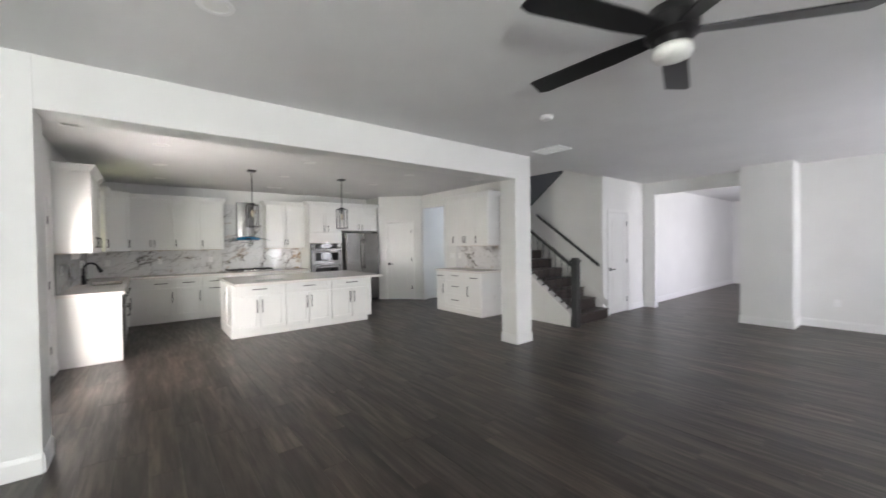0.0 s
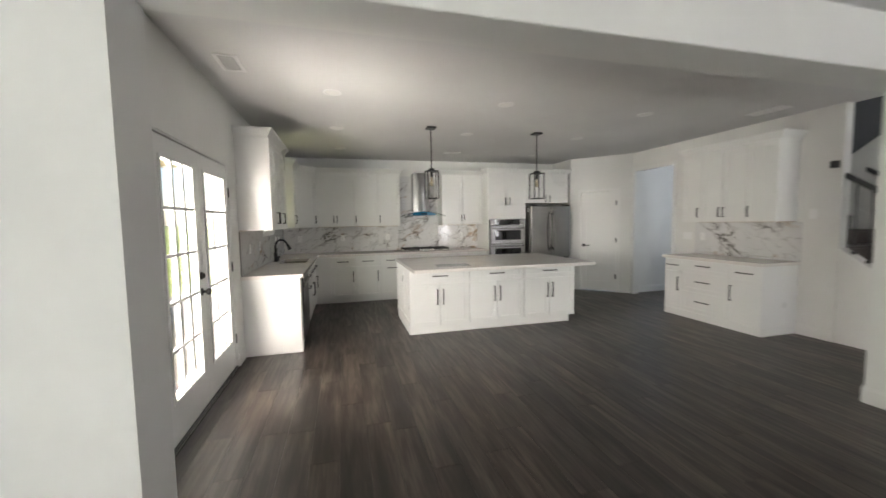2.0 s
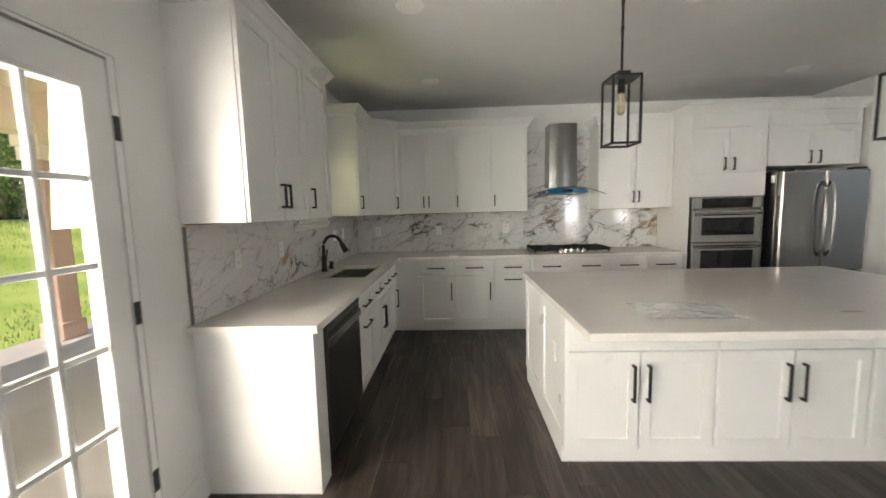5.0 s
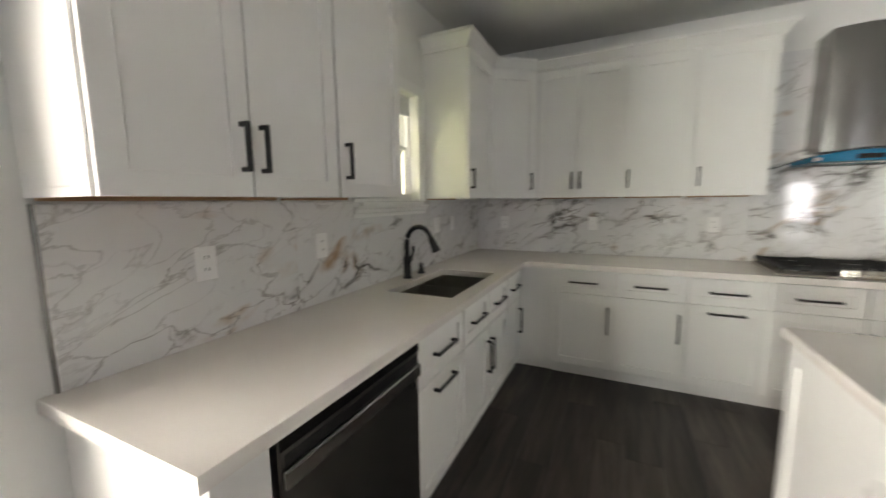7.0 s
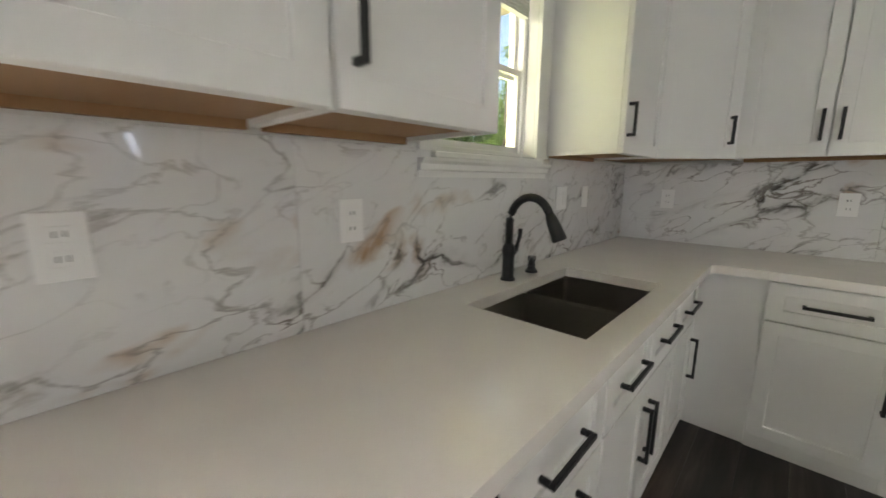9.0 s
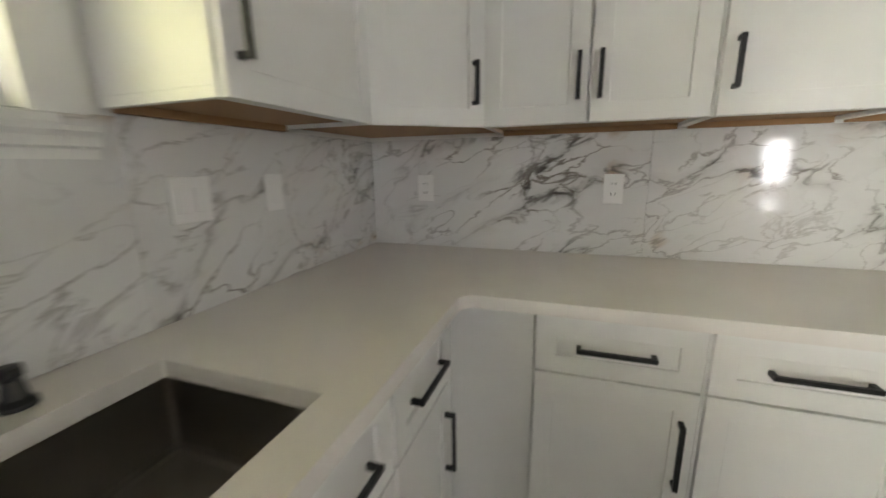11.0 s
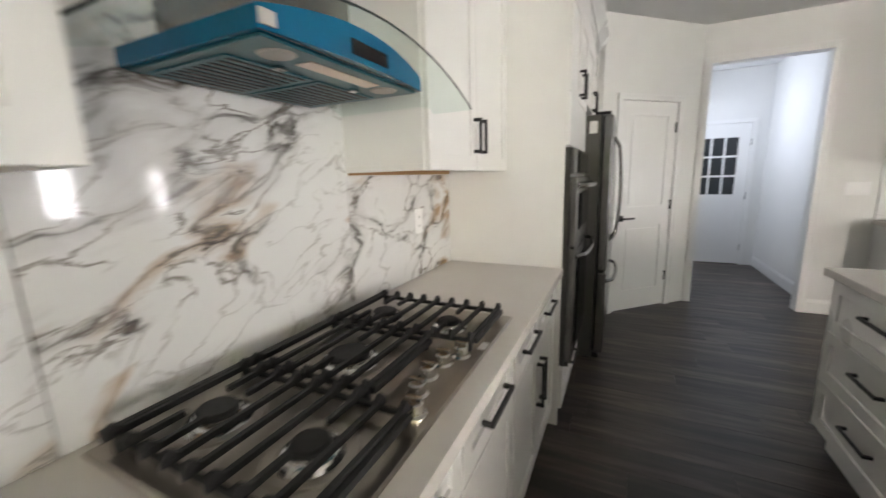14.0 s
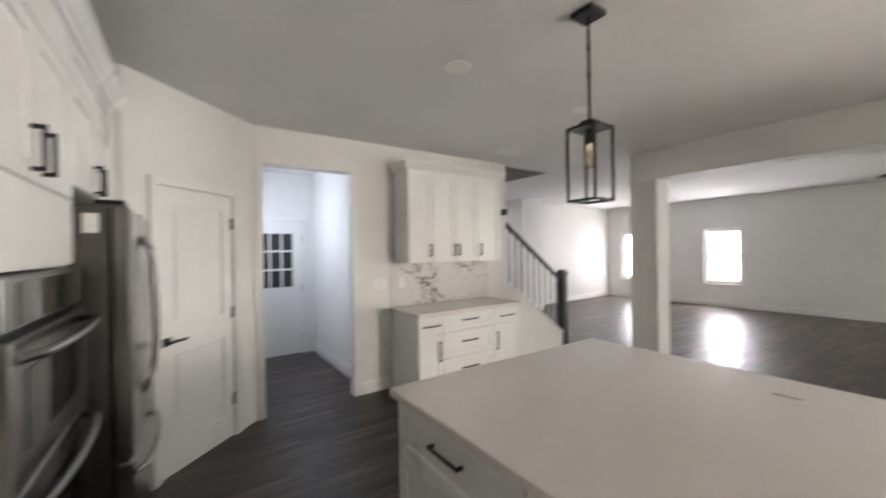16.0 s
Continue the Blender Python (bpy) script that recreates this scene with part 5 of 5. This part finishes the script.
def vent(x, y, wx, wy, along, behind=BLACK):
    t = thing("ceiling_vent", pose(x, y, H - 0.0005), "white louvred ceiling air vent", "vent", "ceiling vents")
    a, b = wx / 2, wy / 2
    part("frame", boxes((-a, a, -b, -b + 0.02, -0.008, 0), (-a, a, b - 0.02, b, -0.008, 0), (-a, -a + 0.02, -b + 0.02, b - 0.02, -0.008, 0), (a - 0.02, a, -b + 0.02, b - 0.02, -0.008, 0)), PLATE, t)
    part("backing", boxes((-a + 0.02, a - 0.02, -b + 0.02, b - 0.02, -0.0015, -0.0002)), behind, t)
    n = 7
    for k in range(n):
        if along == "x":
            y0 = -b + 0.03 + (wy - 0.06) * k / (n - 1)
            part("slat", boxes((-a + 0.02, a - 0.02, y0 - 0.004, y0 + 0.004, -0.008, -0.0016)), PLATE, t)
        else:
            x0 = -a + 0.03 + (wx - 0.06) * k / (n - 1)
            part("slat", boxes((x0 - 0.004, x0 + 0.004, -b + 0.02, b - 0.02, -0.008, -0.0016)), PLATE, t)


vent(0.29, 6.72, 0.17, 0.32, "y")
vent(6.10, 6.80, 0.20, 0.40, "y")
vent(3.10, 10.12, 0.30, 0.14, "x")
vent(5.30, 4.55, 0.34, 0.44, "x", FROST)
t = thing("smoke_alarm", pose(4.09, 3.75, H - 0.0005), "round white smoke alarm on the ceiling", "smoke alarm")
part("base", lathe(bmesh.new(), [(0, 0), (0.068, 0), (0.068, -0.010), (0, -0.010)], 28), PLATE, t)
part("cover", lathe(bmesh.new(), [(0.062, -0.0102), (0.060, -0.026), (0.048, -0.036), (0, -0.038)], 28), PLATE, t)


def pendant(x, y):
    t = thing("pendant_light", pose(x, y, H - 0.0005), "black box-frame lantern pendant with an amber bulb", "pendant light", "island pendants")
    part("canopy", boxes((-0.062, 0.062, -0.062, 0.062, -0.024, 0), soft=0.002), BLACK, t)
    bm = bmesh.new()
    tube(bm, [(0, 0, -0.024), (0, 0, -0.56)], 0.007, 10)
    for z in (-0.16, -0.30):
        tube(bm, [(0, 0, z), (0, 0, z - 0.03)], 0.0095, 10)
    part("stem", bm, BLACK, t)
    s, z0, z1 = 0.076, -0.957, -0.580
    lamp = part("lantern_frame", boxes(*[(sx * s - 0.006, sx * s + 0.006, sy * s - 0.006, sy * s + 0.006, z0, z1) for sx in (-1, 1) for sy in (-1, 1)],
                                       *[(-s + 0.006, s - 0.006, sy * s - 0.006, sy * s + 0.006, z, z + 0.012) for sy in (-1, 1) for z in (z0, z1 - 0.012)],
                                       *[(sx * s - 0.006, sx * s + 0.006, -s + 0.006, s - 0.006, z, z + 0.012) for sx in (-1, 1) for z in (z0, z1 - 0.012)]), BLACK, t)
    part("top_plate", boxes((-s + 0.006, s - 0.006, -s + 0.006, s - 0.006, z1 - 0.011, z1 - 0.002), (-0.035, 0.035, -0.035, 0.035, z1 - 0.002, z1 + 0.03)), BLACK, t)
    part("socket", lathe(bmesh.new(), [(0, z1 - 0.012), (0.019, z1 - 0.012), (0.021, z1 - 0.075), (0.017, z1 - 0.085), (0, z1 - 0.085)], 18), BLACK, t)
    part("bulb", lathe(bmesh.new(), [(0.012, z1 - 0.086), (0.019, z1 - 0.11), (0.022, z1 - 0.15), (0.020, z1 - 0.19), (0.010, z1 - 0.205), (0, z1 - 0.208)], 18), AMBER, t, "amber tube filament bulb", smooth=True)
    for k in range(4):
        m = pose(0, 0, 0, 0, 0, 90 * k)
        bm = boxes((-s + 0.007, s - 0.007, s - 0.0015, s + 0.0015, z0 + 0.0125, z1 - 0.0125))
        bmesh.ops.transform(bm, matrix=m, verts=bm.verts)
        g = part("glass_pane", bm, GLASSMAT, t)
        g.visible_shadow = False


pendant(2.292, 8.36)
pendant(3.888, 8.385)


def ceiling_fan(x, y, turn):
    t = thing("ceiling_fan", pose(x, y, H - 0.0005), "black five-blade ceiling fan with a white light bowl", "ceiling fan")
    part("canopy", lathe(bmesh.new(), [(0, 0), (0.07, 0), (0.066, -0.03), (0.03, -0.055), (0.014, -0.06)], 26), BLACK, t)
    part("downrod", tube(bmesh.new(), [(0, 0, -0.05), (0, 0, -0.18)], 0.012, 12), BLACK, t)
    part("motor", lathe(bmesh.new(), [(0, -0.165), (0.05, -0.165), (0.10, -0.195), (0.115, -0.24), (0.115, -0.315), (0.085, -0.335), (0.080, -0.37), (0, -0.37)], 30), BLACK, t, smooth=False)
    part("light_bowl", lathe(bmesh.new(), [(0, -0.371), (0.086, -0.371), (0.088, -0.395), (0.075, -0.418), (0.04, -0.43), (0, -0.433)], 30), FROST, t, "white glass light bowl", smooth=True)
    for k in range(5):
        m = pose(0, 0, -0.30, 0, 0, turn + 72 * k) @ pose(0, 0, 0, 11, 0, 0)
        bm = bmesh.new()
        prism(bm, [(0.10, -0.045), (0.30, -0.062), (0.74, -0.070), (0.79, -0.052), (0.77, 0.068), (0.30, 0.062), (0.10, 0.045)], -0.004, 0.004, "z")
        bmesh.ops.transform(bm, matrix=m, verts=bm.verts)
        b = part("blade", bm, BLACK, t)
        bm = boxes((0.06, 0.20, -0.022, 0.022, 0.0045, 0.012))
        bmesh.ops.transform(bm, matrix=m, verts=bm.verts)
        part("blade_iron", bm, BLACK, b)


ceiling_fan(2.835, 2.135, 18)

# ---- staircase ----


def staircase():
    t = thing("staircase", pose(6.74, 5.12, 0), "dark-stained stairs with white stringer wall and dark rail", "staircase")
    rise, run, w = 0.186, 0.255, 1.13
    for k in range(10):
        part("tread", boxes((0.002, w, k * run - 0.02, (k + 1) * run + 0.012, (k + 1) * rise - 0.03, (k + 1) * rise), soft=0.006), TREAD, t)
        part("riser", boxes((0.002, w, k * run, k * run + 0.012, k * rise + (0.0 if k == 0 else 0.0005), (k + 1) * rise - 0.0305)), TREAD, t)
    s = rise / run
    bm = bmesh.new()
    y1 = 1.216
    prism(bm, [(0.0, 0.0), (y1, 0.0), (y1, y1 * s + 0.20), (0.0, 0.20)], -0.118, -0.001, "x")
    part("knee_wall", bm, WALL, t, "white painted stringer wall")
    bm = bmesh.new()
    prism(bm, [(-0.004, 0.2005), (y1, y1 * s + 0.2005), (y1, y1 * s + 0.225), (-0.004, 0.225)], -0.135, 0.016, "x")
    part("cap", bm, TRIM, t)
    bm = bmesh.new()
    prism(bm, [(0.0, 0.19), (2.5, 2.5 * s + 0.19), (2.5, 2.5 * s + 0.33), (0.0, 0.33)], w + 0.001, w + 0.0095, "x")
    part("skirt_board", bm, TRIM, t)
    n = part("newel_post", boxes((-0.125, -0.01, -0.118, -0.004, 0, 1.13), (-0.132, -0.003, -0.125, 0.003, 0.0, 0.14), (-0.132, -0.003, -0.125, 0.003, 0.93, 0.955), (-0.14, 0.005, -0.133, 0.011, 1.13, 1.165), (-0.118, -0.017, -0.111, -0.011, 1.165, 1.20), soft=0.003), DARKRAIL, t, "dark grey square newel post")
    bm = bmesh.new()
    prism(bm, [(-0.004, 1.02), (y1, y1 * s + 1.02), (y1, y1 * s + 1.085), (-0.004, 1.085)], -0.095, -0.04, "x")
    part("handrail", soft_edges(bm, 0.008), DARKRAIL, t, "dark grey sloping handrail")
    for k in range(9):
        y = 0.09 + k * 0.128
        b = part("baluster", tube(bmesh.new(), [(-0.067, y, y * s + 0.2255), (-0.067, y, y * s + 1.02)], 0.0075, 8), BLACK, t, "black iron baluster")
        part("shoe", boxes((-0.083, -0.051, y - 0.016, y + 0.016, y * s + 0.236, y * s + 0.262)), BLACK, b)
    bm = bmesh.new()
    prism(bm, [(0.14, 0.93 + 0.05), (1.62, 1.62 * s + 0.93 - 0.05), (1.62, 1.62 * s + 0.99 - 0.05), (0.14, 1.04)], w - 0.085, w - 0.035, "x")
    rail = part("wall_handrail", soft_edges(bm, 0.008), DARKRAIL, t, "dark grey wall handrail on black brackets")
    for y in (0.3, 0.9, 1.45):
        part("bracket", boxes((w - 0.07, w - 0.001, y - 0.012, y + 0.012, y * s + 0.86, y * s + 0.90)), BLACK, rail)
    r = thing("wall_rail_end", pose(RIGHT - 0.001, 6.40, 2.07), "dark grey end block of the upper handrail", "handrail")
    part("block", boxes((-0.07, 0.0, -0.03, 0.03, -0.04, 0.04), soft=0.004), DARKRAIL, r)


staircase()
# made-up dark slab that fills the space over the stairs
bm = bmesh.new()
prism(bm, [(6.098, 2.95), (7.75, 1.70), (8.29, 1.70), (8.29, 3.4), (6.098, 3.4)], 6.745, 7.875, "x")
solid("stair_soffit", bm, DARKWELL, "dark sloping soffit over the stairs", "soffit")
# dark colour here replaces the shade of the well above the opening
solid("stairwell_shade_flat", boxes((6.745, 7.875, 5.31, 6.097, 3.05, 3.4)), DARKWELL, "flat dark slab in place of the unlit stairwell", "soffit")

# ---- thin plastic on the island ----
bm = bmesh.new()
n, m = 14, 9
g = [[bm.verts.new((0.44 * i / n, 0.30 * j / m, 0.002 + 0.010 * abs(noise.noise(Vector((i * 0.6, j * 0.7, 1.3)))))) for j in range(m + 1)] for i in range(n + 1)]
for i in range(n):
    for j in range(m):
        bm.faces.new((g[i][j], g[i + 1][j], g[i + 1][j + 1], g[i][j + 1]))
sheet = solid("plastic_sheet", bm, PLASTICWRAP, "crumpled clear plastic sheet lying on the island worktop", "plastic sheet", kind="thing")
sheet.matrix_basis = pose(2.24, 7.88, TOP + 0.0005, 0, 0, -4)
solid("worktop_label", boxes((3.20, 3.295, 7.945, 7.968, TOP + 0.0003, TOP + 0.0012)), GREYPAPER, "small grey paper label on the island worktop", "label", kind="thing")

# ---- outside ----


def ground():
    bm = bmesh.new()
    xs = [-400, -120, -60, -40, -30, -24, -20, -17, -15, -13, -11, -9, -7, -5, -3.5, -1.6, 20, 60, 400]
    ys = [-400, -100, -40, -20, -10, 0, 5, 10, 15, 20, 30, 60, 150, 400]
    def hill(x, y):
        u = min(1, max(0, (-7.0 - x) / 9.0))
        return -0.22 + 1.75 * u * u * (3 - 2 * u)
    g = [[bm.verts.new((x, y, hill(x, y))) for y in ys] for x in xs]
    for i in range(len(xs) - 1):
        for j in range(len(ys) - 1):
            bm.faces.new((g[i][j], g[i + 1][j], g[i + 1][j + 1], g[i][j + 1]))
    solid("ground", bm, LAWN, "sunlit lawn that rises in a bank towards the woods", "ground", smooth=True)
    return hill


hill = ground()
rng = random.Random(5)
bm = bmesh.new()
for k in range(26000):
    x, y = rng.uniform(-15, -3.4), rng.uniform(2, 26)
    z = hill(x, y) - 0.01
    a, h = rng.uniform(0, math.pi), rng.uniform(0.04, 0.11)
    dx, dy = 0.012 * math.cos(a), 0.012 * math.sin(a)
    v = [bm.verts.new(p) for p in ((x - dx, y - dy, z), (x + dx, y + dy, z), (x + rng.uniform(-0.03, 0.03), y + rng.uniform(-0.03, 0.03), z + h))]
    bm.faces.new(v)
solid("grass", bm, LAWN, "short green grass blades on the lawn", "grass", kind="stuff")
solid("patio", boxes((-4.0, -0.152, 2.0, 12.5, -0.30, -0.03)), CONCRETE, "pale concrete patio slab outside the french doors", "patio")
p = thing("porch_roof", pose(0, 0, 0), "tan painted covered porch over the patio", "porch", kind="structure")
part("porch_ceiling", boxes((-4.0, -0.152, 2.0, 10.85, 2.92, 3.0)), PORCHWOOD, p)
part("porch_beam", boxes((-3.82, -3.52, 2.0, 10.72, 2.46, 2.919)), PORCHWOOD, p)

part("porch_beam", boxes((-3.519, -0.152, 10.42, 10.72, 2.46, 2.919)), PORCHWOOD, p)


def porch_post(y):
    t = thing("porch_post", pose(-3.67, y, -0.0295), "square reddish porch post with a moulded capital", "post", "porch posts")
    part("shaft", boxes((-0.125, 0.125, -0.125, 0.125, 0, 2.20), soft=0.008), PORCHPOST, t)
    part("plinth", boxes((-0.155, 0.155, -0.155, 0.155, 0.0005, 0.22), soft=0.01), PORCHPOST, t)
    part("capital", boxes((-0.15, 0.15, -0.15, 0.15, 2.201, 2.36), (-0.175, 0.175, -0.175, 0.175, 2.361, 2.489), soft=0.006), PORCHWOOD, t)


for y in (3.0, 10.57):
    porch_post(y)
t = thing("porch_fan", pose(-1.7, 8.6, 2.9195), "pale ceiling fan under the porch roof", "ceiling fan")
part("rod", tube(bmesh.new(), [(0, 0, 0), (0, 0, -0.20)], 0.014, 10), TRIM, t)
part("motor", lathe(bmesh.new(), [(0, -0.20), (0.09, -0.20), (0.10, -0.26), (0.06, -0.30), (0, -0.30)], 22), TRIM, t)
for k in range(5):
    bm = boxes((0.09, 0.60, -0.06, 0.06, -0.256, -0.248))
    bmesh.ops.transform(bm, matrix=pose(0, 0, 0, 0, 0, 72 * k + 10), verts=bm.verts)
    part("blade", bm, TRIM, t)


def leaf_cloud(bm, centre, spread, count, size, rng):
    for _ in range(count):
        d = Vector((rng.gauss(0, 1), rng.gauss(0, 1), rng.gauss(0, 1)))
        d = d.normalized() * (rng.random() ** 0.45)
        c = Vector(centre) + Vector((d.x * spread[0], d.y * spread[1], d.z * spread[2]))
        q = Euler((rng.uniform(0, 6.3), rng.uniform(0, 6.3), rng.uniform(0, 6.3))).to_matrix()
        s = size * rng.uniform(0.6, 1.4)
        v = [bm.verts.new(c + q @ Vector(p)) for p in ((-s, 0, 0), (0, -s * 0.5, s * 0.1), (s, 0, 0), (0, s * 0.5, s * 0.1))]
        bm.faces.new(v)


def tree(seed, height, lean):
    rng = random.Random(seed)
    t = thing("tree", pose(0, 0, 0), "tall sunlit broadleaf tree at the edge of the woods", "tree", "trees of the wood edge")
    bm = bmesh.new()
    pts = [(lean * (k / 7) ** 2 + rng.uniform(-0.05, 0.05), rng.uniform(-0.08, 0.08), height * k / 7) for k in range(8)]
    tube(bm, pts, [0.17 * (1 - 0.11 * k) for k in range(8)], 8)
    crown = bmesh.new()
    for k in range(13):
        z = height * rng.uniform(0.22, 0.97)
        a, r = rng.uniform(0, 6.3), rng.uniform(0.8, 2.4) * (1.15 - z / height * 0.7)
        base = Vector((lean * (z / height) ** 2, 0, z - r * 0.4))
        tip = Vector((r * math.cos(a), r * math.sin(a), z)) + Vector((lean * (z / height) ** 2, 0, 0))
        tube(bm, [base, (base + tip) / 2 + Vector((0, 0, 0.1)), tip], [0.06, 0.04, 0.015], 6)
        leaf_cloud(crown, tip, (1.15, 1.15, 0.8), 210, 0.13, rng)
    part("trunk", bm, BARK, t, smooth=True)
    part("crown", crown, LEAF, t)
    return t


first = [tree(s, h, l) for s, h, l in ((11, 9.5, 0.6), (12, 11.0, -0.4), (13, 8.0, 0.2))]
rng = random.Random(21)
spots = [(rng.uniform(-27, -17), y + rng.uniform(-0.9, 0.9)) for y in range(-1, 48, 2)]
for k, (x, y) in enumerate(spots):
    m = pose(x, y, hill(x, y) - 0.05, 0, 0, rng.uniform(0, 360))
    if k < 3:
        first[k].matrix_basis = m
    else:
        copy_thing(first[k % 3], m)


def shrub(seed):
    rng = random.Random(seed)
    t = thing("shrub", pose(0, 0, 0), "leafy green shrub under the trees", "shrub", "shrubs of the wood edge")
    bm, st = bmesh.new(), bmesh.new()
    for k in range(6):
        a = rng.uniform(0, 6.3)
        tip = (0.6 * math.cos(a), 0.6 * math.sin(a), rng.uniform(0.5, 1.5))
        tube(st, [(0, 0, 0), (tip[0] * 0.5, tip[1] * 0.5, tip[2] * 0.6), tip], [0.03, 0.02, 0.008], 5)
        leaf_cloud(bm, tip, (0.6, 0.6, 0.5), 150, 0.07, rng)
    part("stems", st, BARK, t)
    part("leaves", bm, LEAF2, t)
    return t


sh = shrub(31)
for k, (x, y) in enumerate([(rng.uniform(-19, -15.5), yy + rng.uniform(-0.5, 0.5)) for yy in range(4, 40, 2)]):
    m = pose(x, y, hill(x, y) - 0.03, 0, 0, rng.uniform(0, 360))
    if k == 0:
        sh.matrix_basis = m
    else:
        copy_thing(sh, m)
bm = bmesh.new()
rng = random.Random(77)
for k in range(5200):
    y = rng.uniform(-40, 110)
    leaf_cloud(bm, (rng.uniform(-75, -52), y, 1.5 + rng.uniform(0, 13)), (1.6, 1.6, 1.2), 3, 1.0, rng)
solid("far_woods", bm, FAR, "dense woods behind the bank", "woods", kind="stuff")

# ---- floor planks ----
def floor_planks():
    base = solid("floor", boxes((WESTL - T, EAST + T, SOUTH - 0.16, BEAM1, -0.12, -0.004), (-0.15, EAST + T, BEAM1, BACK + T, -0.12, -0.004), (EAST + T, 16.53, 0.9, 5.38, -0.12, -0.004)), GROUT, "grey-brown wood-look vinyl plank floor", "floor")
    rng = random.Random(7)
    PW, PL, gap = 0.18, 1.22, 0.0007
    shared = {}
    rest = bmesh.new()
    count = 0
    x = WESTL
    while x < 16.4:
        y = SOUTH - rng.random() * PL
        while y < BACK:
            y0, y1 = max(y, SOUTH), min(y + PL, BACK)
            y += PL
            inside = y1 - y0 > 0.05 and (x < EAST + 0.1 or (y1 > 1.0 and y0 < 5.3))
            if not inside:
                continue
            if x > EAST + 0.1:
                y0, y1 = max(y0, 1.0), min(y1, 5.3)
                if y1 - y0 < 0.05:
                    continue
            if x < -0.17:
                y1 = min(y1, BEAM0)
                if y1 - y0 < 0.05:
                    continue
            near = 0.2 < x < 4.6 and 1.6 < y0 and y1 < 10.6
            if near and count < 298 and y1 - y0 > PL - 0.01:
                if "plank" not in shared:
                    b = bmesh.new()
                    v = box(b, gap, PW - gap, gap, PL - gap, -0.006, 0.0)
                    shared["plank"] = finish(soft_edges(b, 0.0008), "plank", PLANK)
                ob = new("plank", shared["plank"])
                ob.parent = base
                ob.location = (x, y0, 0)
                count += 1
            else:
                box(rest, x + gap, x + PW - gap, y0 + gap, y1 - gap, -0.006, 0.0)
        x += PW
    tagged(part("far_planks", rest, PLANK_REST, base), "grey-brown vinyl planks", kind="stuff")


floor_planks()
